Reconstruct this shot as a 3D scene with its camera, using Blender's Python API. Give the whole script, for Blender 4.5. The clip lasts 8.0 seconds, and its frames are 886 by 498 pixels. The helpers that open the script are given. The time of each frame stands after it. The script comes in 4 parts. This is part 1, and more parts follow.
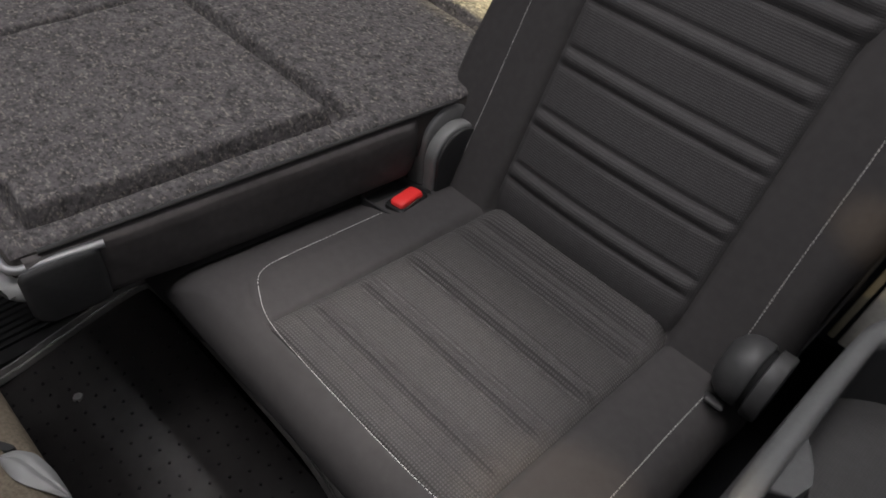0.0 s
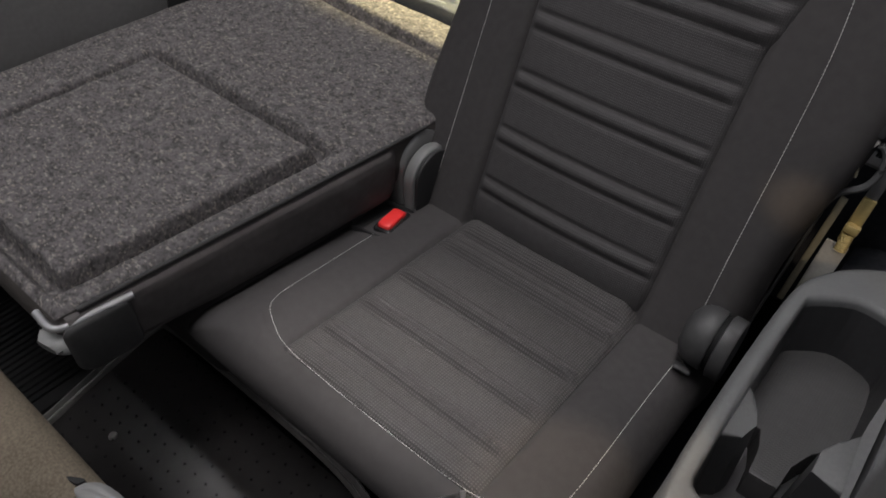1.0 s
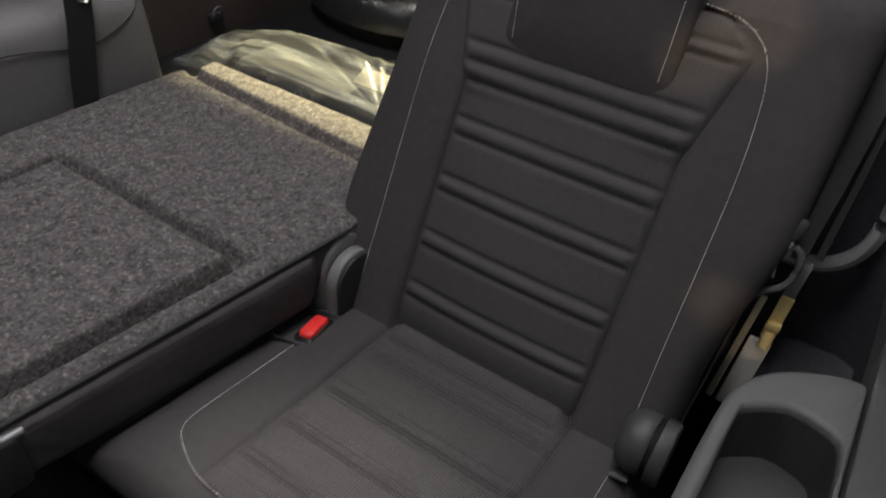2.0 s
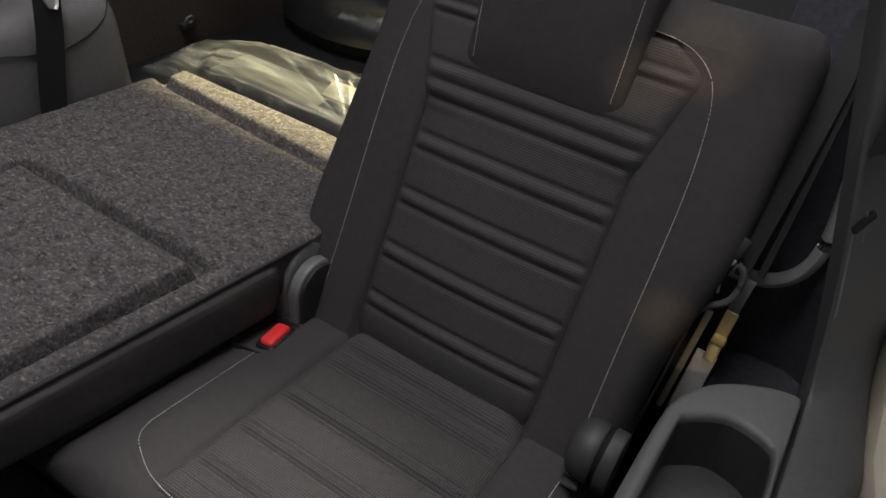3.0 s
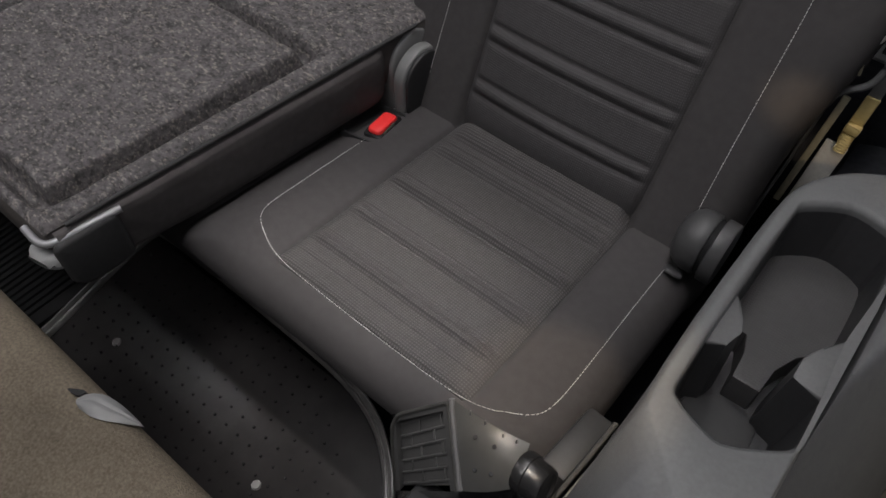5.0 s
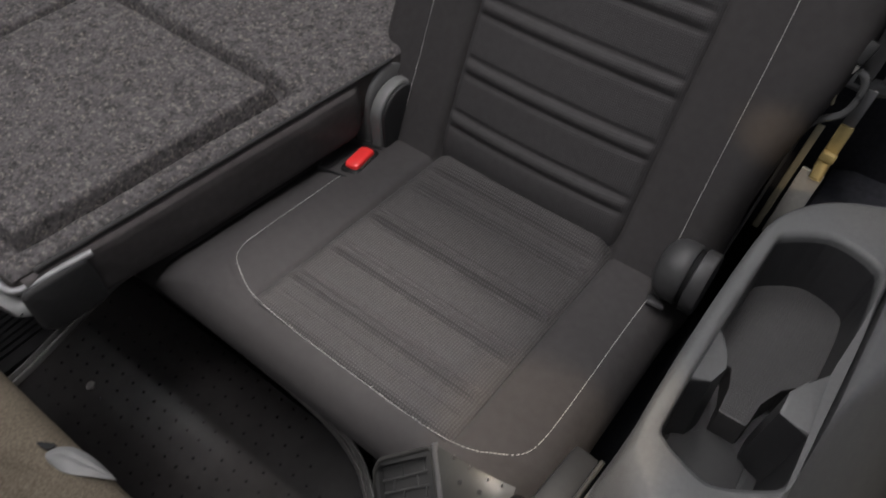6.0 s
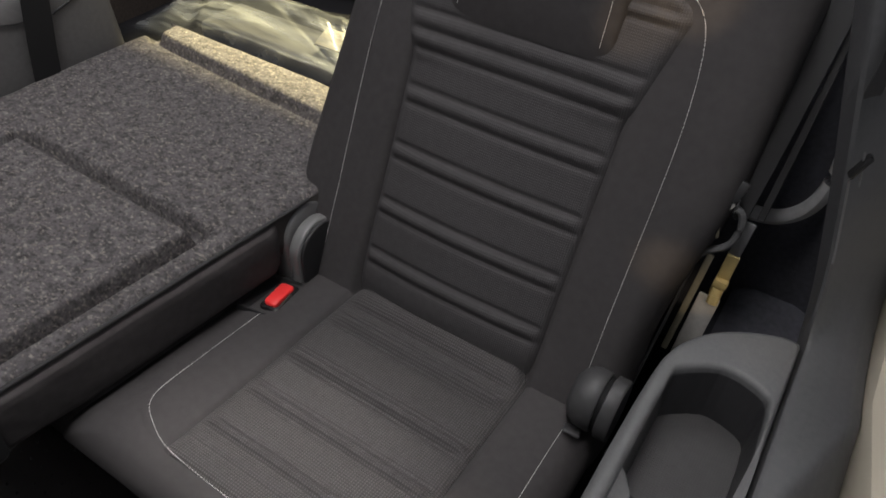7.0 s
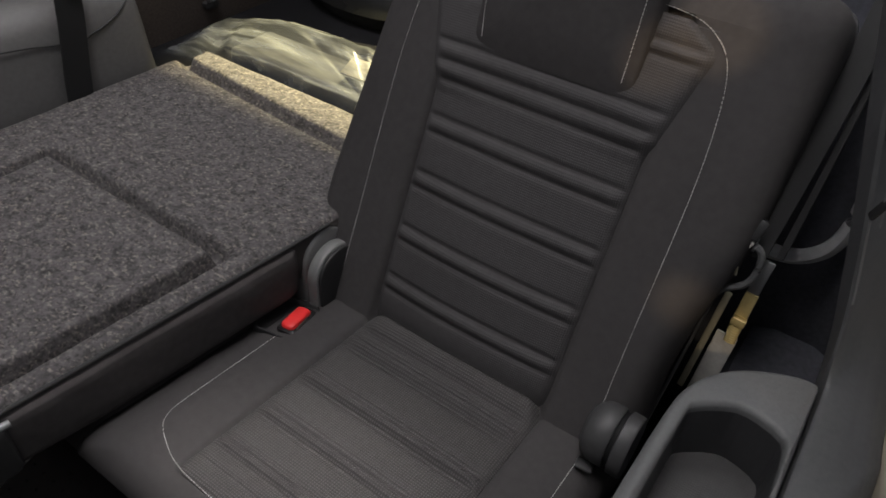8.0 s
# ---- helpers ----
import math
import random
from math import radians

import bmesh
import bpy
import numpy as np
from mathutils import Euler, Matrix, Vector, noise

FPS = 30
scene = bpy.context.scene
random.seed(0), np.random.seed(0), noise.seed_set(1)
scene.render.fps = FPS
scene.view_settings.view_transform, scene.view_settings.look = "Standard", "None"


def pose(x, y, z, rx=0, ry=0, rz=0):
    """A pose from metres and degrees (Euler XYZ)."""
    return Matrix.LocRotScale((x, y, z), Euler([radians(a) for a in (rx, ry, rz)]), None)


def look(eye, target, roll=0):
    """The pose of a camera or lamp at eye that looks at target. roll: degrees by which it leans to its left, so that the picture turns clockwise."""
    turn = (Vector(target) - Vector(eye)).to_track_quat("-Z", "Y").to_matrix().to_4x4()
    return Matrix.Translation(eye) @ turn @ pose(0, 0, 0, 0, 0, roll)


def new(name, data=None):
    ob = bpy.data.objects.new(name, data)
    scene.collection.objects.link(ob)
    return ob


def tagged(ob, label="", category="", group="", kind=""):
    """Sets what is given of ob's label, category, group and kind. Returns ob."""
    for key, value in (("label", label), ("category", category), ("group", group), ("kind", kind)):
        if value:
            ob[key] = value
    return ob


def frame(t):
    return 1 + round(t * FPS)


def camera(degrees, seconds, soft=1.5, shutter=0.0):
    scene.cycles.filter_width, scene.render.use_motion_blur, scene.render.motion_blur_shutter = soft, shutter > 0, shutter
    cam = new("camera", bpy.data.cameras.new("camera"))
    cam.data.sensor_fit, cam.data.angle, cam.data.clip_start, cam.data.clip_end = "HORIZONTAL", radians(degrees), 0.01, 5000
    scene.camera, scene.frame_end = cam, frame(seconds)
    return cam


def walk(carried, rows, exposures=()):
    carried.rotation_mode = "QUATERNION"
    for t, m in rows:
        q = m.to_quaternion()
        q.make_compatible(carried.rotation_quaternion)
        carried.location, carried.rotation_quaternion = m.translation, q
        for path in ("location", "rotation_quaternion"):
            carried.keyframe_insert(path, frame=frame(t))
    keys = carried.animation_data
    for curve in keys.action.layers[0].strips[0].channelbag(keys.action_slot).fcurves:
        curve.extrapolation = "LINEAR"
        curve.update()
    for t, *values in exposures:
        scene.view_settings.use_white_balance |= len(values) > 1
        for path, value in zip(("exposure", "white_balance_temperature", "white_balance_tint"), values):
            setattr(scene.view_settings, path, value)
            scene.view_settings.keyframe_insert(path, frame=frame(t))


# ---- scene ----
cam = camera(62.9, 8.0, soft=1.6, shutter=0.4)
ROWS = [
    (0.0, 0.2876, -0.5776, 1.0367, 44.89, -5.02, 45.69),
    (0.5, 0.3093, -0.6080, 1.0818, 44.00, -2.47, 41.52),
    (1.0, 0.3256, -0.6271, 1.1191, 45.30, -1.04, 39.99),
    (1.5, 0.3227, -0.6236, 1.1292, 47.60, -1.74, 37.29),
    (2.0, 0.2957, -0.5931, 1.1254, 51.80, -3.77, 34.32),
    (2.2, 0.2956, -0.5922, 1.1247, 53.46, -5.03, 33.75),
    (3.3, 0.3296, -0.6041, 1.1468, 51.84, -5.63, 33.35),
    (3.5, 0.3316, -0.6094, 1.1390, 48.51, -5.04, 34.09),
    (4.0, 0.3342, -0.6123, 1.1304, 41.24, -2.63, 36.85),
    (4.5, 0.3246, -0.6095, 1.1298, 37.62, -0.96, 38.86),
    (4.7, 0.3254, -0.6080, 1.1277, 36.80, -0.44, 39.47),
    (5.8, 0.3206, -0.5900, 1.1179, 38.06, -0.24, 38.73),
    (6.0, 0.3162, -0.5879, 1.1240, 38.80, -0.58, 37.63),
    (6.5, 0.3299, -0.5640, 1.1463, 44.13, -1.62, 34.86),
    (7.0, 0.3385, -0.5516, 1.1676, 46.99, -2.12, 33.24),
    (7.5, 0.3401, -0.5467, 1.1737, 49.22, -2.48, 33.32),
    (8.0, 0.3415, -0.5549, 1.1693, 49.26, -2.54, 35.53),
]
walk(cam, [(t, pose(*v)) for t, *v in ROWS], exposures=[(0.0, -0.08), (1.5, -0.14), (2.2, -0.22), (3.3, -0.48), (4.0, -0.46), (4.5, -0.24), (5.8, 0.0), (6.5, 0.02), (7.0, -0.05), (7.5, -0.16), (8.0, -0.26)])

# ---- light: a dim hall assumed round the car, with unseen lamps added ----
world = bpy.data.worlds.new("hall")
scene.world = world
world.use_nodes = True
world.node_tree.nodes["Background"].inputs[0].default_value = (0.92, 0.94, 1.0, 1)
world.node_tree.nodes["Background"].inputs[1].default_value = 0.20


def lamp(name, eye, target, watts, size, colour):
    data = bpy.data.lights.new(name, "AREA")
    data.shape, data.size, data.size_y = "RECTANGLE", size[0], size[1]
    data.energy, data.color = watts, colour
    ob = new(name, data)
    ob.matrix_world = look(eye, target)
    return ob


# unseen lamps, placed and tuned to balance the light inside the car
lamp("back_fill", (-0.55, 1.25, 4.3), (-0.25, -0.25, 0.4), 38, (0.8, 0.7), (1.0, 0.970, 0.973))
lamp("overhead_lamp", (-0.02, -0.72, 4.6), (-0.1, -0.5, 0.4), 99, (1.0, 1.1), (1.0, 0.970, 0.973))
lamp("door_side_fill", (1.3, -1.5, 2.8), (0.15, -0.35, 0.4), 4, (1.0, 0.6), (1.0, 0.97, 0.98))
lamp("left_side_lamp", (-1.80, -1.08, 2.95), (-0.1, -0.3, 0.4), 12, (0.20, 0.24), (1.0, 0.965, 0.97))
lamp("front_fill", (-0.55, -1.75, 2.9), (-0.1, -0.1, 0.5), 10, (0.46, 0.56), (1.0, 0.965, 0.97))


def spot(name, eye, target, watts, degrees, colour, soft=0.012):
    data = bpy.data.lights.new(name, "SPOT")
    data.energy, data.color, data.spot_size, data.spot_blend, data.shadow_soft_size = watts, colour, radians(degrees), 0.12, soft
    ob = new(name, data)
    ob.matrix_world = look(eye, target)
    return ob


# unseen warm lamp behind the car, for the lit strip and bag
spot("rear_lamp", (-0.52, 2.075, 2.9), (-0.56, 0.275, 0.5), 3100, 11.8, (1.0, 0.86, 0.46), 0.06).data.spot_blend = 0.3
# added pool of light on the cushion's front, from no known lamp
spot("added_spot", (0.25, 0.03, 3.2), (-0.03, -0.300, 0.43), 340, 9.5, (1.0, 0.945, 0.90), 0.05).data.spot_blend = 1.0


# added spots that make warm patches on bolster, backrest and bracket
spot("added_spot", (0.34, -0.55, 3.0), (0.215, -0.29, 0.43), 150, 5.4, (1.0, 0.80, 0.55)).data.spot_blend = 0.5
spot("added_spot", (1.25, -1.7, 2.35), (0.172, 0.200, 0.868), 165, 2.3, (1.0, 0.72, 0.42)).data.spot_blend = 0.5
spot("added_spot", (1.25, -1.7, 2.35), (0.122, 0.180, 0.826), 145, 1.9, (1.0, 0.72, 0.42)).data.spot_blend = 0.5
spot("added_spot", (1.25, -1.7, 2.35), (0.250, 0.092, 0.600), 95, 1.35, (1.0, 0.74, 0.45))
spot("added_spot", (1.25, -1.7, 2.35), (0.304, 0.168, 0.505), 60, 2.4, (1.0, 0.80, 0.56)).data.spot_blend = 0.6
spot("added_spot", (1.25, -1.7, 2.35), (0.232, 0.085, 0.612), 65, 1.1, (1.0, 0.74, 0.45))


# ---- materials ----
def material(name, base, rough=0.6, vary=0.25, scale=60.0, fine=600.0, bump=0.2, depth=0.001, metal=0.0, tint=None, coarse=6.0, spec=0.4, sharp=0.2):
    m = bpy.data.materials.new(name)
    m.use_nodes = True
    nt = m.node_tree
    b = nt.nodes["Principled BSDF"]
    b.inputs["Roughness"].default_value, b.inputs["Metallic"].default_value = rough, metal
    b.inputs["Specular IOR Level"].default_value = spec
    co = nt.nodes.new("ShaderNodeTexCoord")

    def noise_node(s, detail):
        n = nt.nodes.new("ShaderNodeTexNoise")
        n.inputs["Scale"].default_value, n.inputs["Detail"].default_value = s, detail
        nt.links.new(co.outputs["Object"], n.inputs["Vector"])
        return n

    grain, large, tiny = noise_node(scale, 4), noise_node(coarse, 3), noise_node(fine, 2)
    ramp = nt.nodes.new("ShaderNodeValToRGB")
    tint = tint or base
    lo = [c * (1 - vary) for c in base]
    hi = [min(1, c * (1 + vary)) for c in tint]
    ramp.color_ramp.elements[0].position, ramp.color_ramp.elements[1].position = 0.5 - sharp, 0.5 + sharp
    ramp.color_ramp.elements[0].color, ramp.color_ramp.elements[1].color = (*lo, 1), (*hi, 1)
    mix = nt.nodes.new("ShaderNodeMath")
    mix.operation = "MULTIPLY_ADD"
    mix.inputs[1].default_value, mix.inputs[2].default_value = 0.45, 0.0
    nt.links.new(large.outputs["Fac"], mix.inputs[0])
    add = nt.nodes.new("ShaderNodeMath")
    add.operation = "MULTIPLY_ADD"
    add.inputs[1].default_value = 0.55
    nt.links.new(grain.outputs["Fac"], add.inputs[0])
    nt.links.new(mix.outputs[0], add.inputs[2])
    nt.links.new(add.outputs[0], ramp.inputs[0])
    nt.links.new(ramp.outputs[0], b.inputs["Base Color"])
    bn = nt.nodes.new("ShaderNodeBump")
    bn.inputs["Strength"].default_value, bn.inputs["Distance"].default_value = bump, depth
    nt.links.new(tiny.outputs["Fac"], bn.inputs["Height"])
    nt.links.new(bn.outputs[0], b.inputs["Normal"])
    m["nodes"] = "grain"
    return m


def weave(m, along, pitch=0.0034, depth=0.0012, strength=0.8, contrast=0.5):
    """Adds a woven rib: small ridges across x and along another axis."""
    nt = m.node_tree
    b = nt.nodes["Principled BSDF"]
    co = next(n for n in nt.nodes if n.type == "TEX_COORD")
    waves = []
    for axis in ("X", along):
        w = nt.nodes.new("ShaderNodeTexWave")
        w.wave_type, w.bands_direction = "BANDS", axis
        w.inputs["Scale"].default_value = 2 * math.pi / 20 / pitch
        w.inputs["Distortion"].default_value = 0.6
        w.inputs["Detail"].default_value = 1
        nt.links.new(co.outputs["Object"], w.inputs["Vector"])
        waves.append(w)
    mul = nt.nodes.new("ShaderNodeMath")
    mul.operation = "MULTIPLY"
    nt.links.new(waves[0].outputs["Fac"], mul.inputs[0])
    nt.links.new(waves[1].outputs["Fac"], mul.inputs[1])
    bump = nt.nodes.new("ShaderNodeBump")
    bump.inputs["Strength"].default_value, bump.inputs["Distance"].default_value = strength, depth
    nt.links.new(mul.outputs[0], bump.inputs["Height"])
    nt.links.new(b.inputs["Normal"].links[0].from_socket, bump.inputs["Normal"])
    nt.links.new(bump.outputs[0], b.inputs["Normal"])
    old = b.inputs["Base Color"].links[0].from_socket
    mx = nt.nodes.new("ShaderNodeMix")
    mx.data_type, mx.blend_type = "RGBA", "MULTIPLY"
    mx.inputs[0].default_value = contrast
    nt.links.new(old, mx.inputs[6])
    nt.links.new(mul.outputs[0], mx.inputs[7])
    nt.links.new(mx.outputs[2], b.inputs["Base Color"])
    return m


M_SEAT = material("charcoal seat cloth", (0.0450, 0.0420, 0.0428), 0.85, 0.16, 90, 1500, 0.5, 0.0006, spec=0.25)
# one cloth in two tones: cushion lighter as lit, backrest darker as shaded
M_INSERT_LIT = weave(material("ribbed cloth, lit tone", (0.107, 0.1004, 0.1007), 0.8, 0.15, 120, 1200, 0.3, 0.0005, spec=0.3), "Y", contrast=0.60)
M_INSERT_SHADED = weave(material("ribbed cloth, shaded tone", (0.054, 0.051, 0.0525), 0.8, 0.15, 120, 1200, 0.3, 0.0005, spec=0.3), "Z", 0.0028, 0.0009, 0.45, 0.2)
M_STITCH = material("pale grey thread", (0.55, 0.54, 0.52), 0.7, 0.15, 900, 3000, 0.2)
M_FELT = material("brown grey felt", (0.150, 0.126, 0.097), 0.95, 0.45, 380, 900, 0.9, 0.003, spec=0.1)
M_PLASTIC = material("black grained plastic", (0.022, 0.022, 0.023), 0.48, 0.2, 200, 1600, 0.35, 0.0004)
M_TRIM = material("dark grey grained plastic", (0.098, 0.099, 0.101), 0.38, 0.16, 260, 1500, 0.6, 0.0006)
M_TRIM_DARK = material("charcoal trim plastic", (0.076, 0.077, 0.080), 0.48, 0.15, 160, 1500, 0.35, 0.0004)
M_SHELL = material("black fabric covered shell", (0.044, 0.039, 0.037), 0.8, 0.4, 25, 900, 0.3, 0.001)
M_BOOT = material("moulded rubber", (0.075, 0.074, 0.073), 0.45, 0.25, 50, 900, 0.25, 0.0005)
M_RIM = material("grey rim plastic", (0.46, 0.46, 0.47), 0.45, 0.1, 100, 900, 0.2, 0.0004)
M_HINGE = material("smooth grey plastic", (0.145, 0.145, 0.145), 0.42, 0.12, 80, 900, 0.15, 0.0003)
M_LEFT = material("light grey trim", (0.135, 0.131, 0.130), 0.6, 0.12, 120, 1200, 0.3, 0.0004)
M_RUBBER = material("black rubber", (0.013, 0.013, 0.0135), 0.25, 0.25, 50, 900, 0.25, 0.0005)
M_MAT = material("black rubber sheet", (0.0170, 0.0158, 0.0160), 0.22, 0.25, 30, 700, 0.06, 0.0003, spec=0.14)
# lip colour is raised to carry the bright sheen lines on it
M_LIP = material("rubber lip with sheen in the colour", (0.130, 0.125, 0.122), 0.3, 0.3, 60, 700, 0.1, 0.0003)
M_FLAP = material("grey plastic flap", (0.17, 0.17, 0.17), 0.5, 0.15, 60, 600, 0.2, 0.0004)
M_CAP = material("satin black cover plastic", (0.042, 0.042, 0.043), 0.46, 0.2, 160, 1400, 0.25, 0.0003)
M_RUBBER_GREY = material("worn grey rubber", (0.052, 0.051, 0.048), 0.33, 0.2, 60, 900, 0.3, 0.0006)
M_MAT_RIB = weave(material("moulded liner", (0.046, 0.045, 0.046), 0.55, 0.15, 120, 1200, 0.3, 0.0004), "Y", 0.0030, 0.0006, 0.4, 0.15)
# bin's inside: darker than the rim, its shade put into the colour
M_BIN_SHADE = material("bin plastic darkened for shade", (0.031, 0.031, 0.033), 0.42, 0.15, 160, 1500, 0.35, 0.0004)
M_FLANK = material("charcoal flank cloth", (0.078, 0.072, 0.072), 0.85, 0.18, 90, 1500, 0.5, 0.0006, spec=0.2)
M_PIPING = material("dark piping cloth", (0.034, 0.033, 0.034), 0.7, 0.18, 300, 1500, 0.5, 0.0005, spec=0.25)
M_HANDLE = material("pale grey handle plastic", (0.24, 0.24, 0.24), 0.4, 0.1, 100, 900, 0.2, 0.0004)
M_RIBBED = material("dull black rubber", (0.009, 0.009, 0.0095), 0.7, 0.25, 50, 900, 0.25, 0.0005, spec=0.15)
M_RED = material("red buckle plastic", (0.72, 0.035, 0.035), 0.35, 0.06, 60, 600, 0.1, 0.0002)
M_STEEL = material("brushed steel", (0.62, 0.60, 0.56), 0.42, 0.12, 200, 900, 0.2, 0.0003, metal=0.25)
M_BRASS = material("yellow zinc plated steel", (0.48, 0.385, 0.175), 0.4, 0.15, 120, 900, 0.2, 0.0003, metal=0.3)
M_PALE = material("pale plated steel", (0.46, 0.42, 0.31), 0.4, 0.12, 120, 900, 0.2, 0.0003, metal=0.3)
M_TONGUE = material("bright polished steel", (0.62, 0.61, 0.59), 0.32, 0.08, 80, 600, 0.1, 0.0002, metal=0.6)
M_BACK_SHELL = material("satin grey seat shell", (0.060, 0.060, 0.062), 0.36, 0.15, 160, 1400, 0.2, 0.0003)
M_CHROME = material("satin metal", (0.27, 0.27, 0.28), 0.55, 0.08, 80, 600, 0.1, 0.0002, metal=0.7)
M_WEB = material("black belt webbing", (0.010, 0.010, 0.011), 0.75, 0.2, 400, 1500, 0.6, 0.0006)
M_BODY = material("beige painted body", (0.46, 0.42, 0.34), 0.4, 0.06, 10, 300, 0.05, 0.0002)
M_ROOF = material("grey headliner", (0.22, 0.21, 0.20), 0.95, 0.1, 200, 900, 0.5, 0.001, spec=0.1)
M_DARK = material("dark floor carpet", (0.014, 0.014, 0.016), 0.95, 0.4, 200, 900, 0.8, 0.003, spec=0.1)
M_LINING = material("blue black lining", (0.075, 0.077, 0.092), 0.9, 0.3, 120, 900, 0.6, 0.002, spec=0.2)
M_BLACK = material("black lining", (0.058, 0.048, 0.043), 0.95, 0.4, 200, 900, 0.6, 0.002, spec=0.1)
M_CONTENT = material("grey packed cloth", (0.040, 0.042, 0.046), 0.8, 0.2, 90, 900, 0.3)
M_CONCRETE = material("grey hall floor", (0.22, 0.215, 0.21), 0.6, 0.2, 3.0, 80, 0.2, 0.002)
M_PAPER = material("pale packing card", (0.20, 0.19, 0.165), 0.7, 0.08, 40, 600, 0.1)


def bag_material():
    m = material("clear plastic film", (0.175, 0.185, 0.19), 0.34, 0.12, 25, 120, 0.15, 0.001, spec=0.6)
    nt = m.node_tree
    b = nt.nodes["Principled BSDF"]
    co = next(n for n in nt.nodes if n.type == "TEX_COORD")
    place = nt.nodes.new("ShaderNodeMapping")
    place.inputs["Rotation"].default_value = (0, 0, -0.55)
    place.inputs["Scale"].default_value = (7, 60, 12)
    n = nt.nodes.new("ShaderNodeTexNoise")
    n.inputs["Scale"].default_value, n.inputs["Detail"].default_value = 1.0, 4
    ramp = nt.nodes.new("ShaderNodeMapRange")
    ramp.inputs[1].default_value, ramp.inputs[2].default_value = 0.44, 0.62
    ramp.inputs[3].default_value, ramp.inputs[4].default_value = 0.16, 0.62
    nt.links.new(co.outputs["Object"], place.inputs[0])
    nt.links.new(place.outputs[0], n.inputs["Vector"])
    nt.links.new(n.outputs["Fac"], ramp.inputs[0])
    nt.links.new(ramp.outputs[0], b.inputs["Alpha"])
    b.inputs["Coat Weight"].default_value = 0.4
    b.inputs["Coat Roughness"].default_value = 0.22
    return m


M_BAG = bag_material()


def felt_carpet():
    """Needle-felt: dull mottled ground with pale and dark fibres lying every way."""
    m = material("grey felt carpet", (0.086, 0.081, 0.083), 0.95, 0.40, 175, 1100, 0.8, 0.0026, tint=(0.118, 0.111, 0.113), coarse=60.0, spec=0.08, sharp=0.17)
    nt = m.node_tree
    b = nt.nodes["Principled BSDF"]
    co = next(n for n in nt.nodes if n.type == "TEX_COORD")
    colour = b.inputs["Base Color"].links[0].from_socket
    for turn, pale, low, high in ((0.5, (0.35, 0.32, 0.29, 1), 0.58, 0.70), (2.0, (0.31, 0.27, 0.24, 1), 0.59, 0.71), (1.2, (0.026, 0.023, 0.024, 1), 0.56, 0.72), (2.7, (0.028, 0.024, 0.025, 1), 0.56, 0.72)):
        place = nt.nodes.new("ShaderNodeMapping")
        place.inputs["Rotation"].default_value = (0, 0, turn)
        place.inputs["Scale"].default_value = (130, 230, 190)
        n = nt.nodes.new("ShaderNodeTexNoise")
        n.inputs["Scale"].default_value, n.inputs["Detail"].default_value = 1.0, 2
        fade = nt.nodes.new("ShaderNodeMapRange")
        fade.inputs[1].default_value, fade.inputs[2].default_value = low, high
        fade.inputs[3].default_value, fade.inputs[4].default_value = 0.0, 0.54
        mx = nt.nodes.new("ShaderNodeMix")
        mx.data_type = "RGBA"
        mx.inputs[7].default_value = pale
        nt.links.new(co.outputs["Object"], place.inputs[0])
        nt.links.new(place.outputs[0], n.inputs["Vector"])
        nt.links.new(n.outputs["Fac"], fade.inputs[0])
        nt.links.new(fade.outputs[0], mx.inputs[0])
        nt.links.new(colour, mx.inputs[6])
        colour = mx.outputs[2]
    nt.links.new(colour, b.inputs["Base Color"])
    return m


M_CARPET = felt_carpet()


# ---- mesh helpers ----
def part(name, bm, mat, parent=None, label="", smooth=True):
    """Links a bmesh as one mesh object, under a thing or a part."""
    me = bpy.data.meshes.new(name)
    bmesh.ops.recalc_face_normals(bm, faces=bm.faces)
    bm.to_mesh(me)
    bm.free()
    me.materials.append(mat)
    if smooth:
        me.polygons.foreach_set("use_smooth", [True] * len(me.polygons))
        me.set_sharp_from_angle(angle=radians(40))
    ob = new(name, me)
    if parent:
        ob.parent = parent
        base = parent.location if parent.type == "EMPTY" else Vector((0, 0, 0))
        ob.matrix_parent_inverse = Matrix.Translation(-base)
    if label:
        ob["label"] = label
    return ob


def thing(name, at, label, category, group="", kind=""):
    ob = new(name)
    ob.location = at
    ob.empty_display_size = 0.05
    return tagged(ob, label, category, group, kind)


def structure(name, bm, mat, label="", smooth=True):
    return tagged(part(name, bm, mat, None, "", smooth), label, "", "", "structure")


def loft(rings, close=True, cap0=False, cap1=False, bm=None):
    bm = bm or bmesh.new()
    rows = [[bm.verts.new(v) for v in ring] for ring in rings]
    n = len(rings[0])
    for a, b in zip(rows, rows[1:]):
        for i in range(n if close else n - 1):
            j = (i + 1) % n
            bm.faces.new((a[i], a[j], b[j], b[i]))
    if cap0:
        bm.faces.new(rows[0])
    if cap1:
        bm.faces.new(rows[-1])
    return bm


def grid(nu, nv, f, bm=None):
    return loft([[f(i / nu, j / nv) for i in range(nu + 1)] for j in range(nv + 1)], close=False, bm=bm)


def box(size, at=(0, 0, 0), turn=(0, 0, 0), bevel=0.003, bm=None, segments=2):
    one = bmesh.new()
    bmesh.ops.create_cube(one, size=1)
    bmesh.ops.scale(one, vec=size, verts=one.verts)
    if bevel:
        bmesh.ops.bevel(one, geom=one.edges[:], offset=min(bevel, 0.45 * min(size)), segments=segments, profile=0.5, affect="EDGES")
    bmesh.ops.transform(one, matrix=pose(*at, *turn), verts=one.verts)
    if bm is None:
        return one
    tmp = bpy.data.meshes.new("tmp")
    one.to_mesh(tmp)
    one.free()
    bm.from_mesh(tmp)
    bpy.data.meshes.remove(tmp)
    return bm


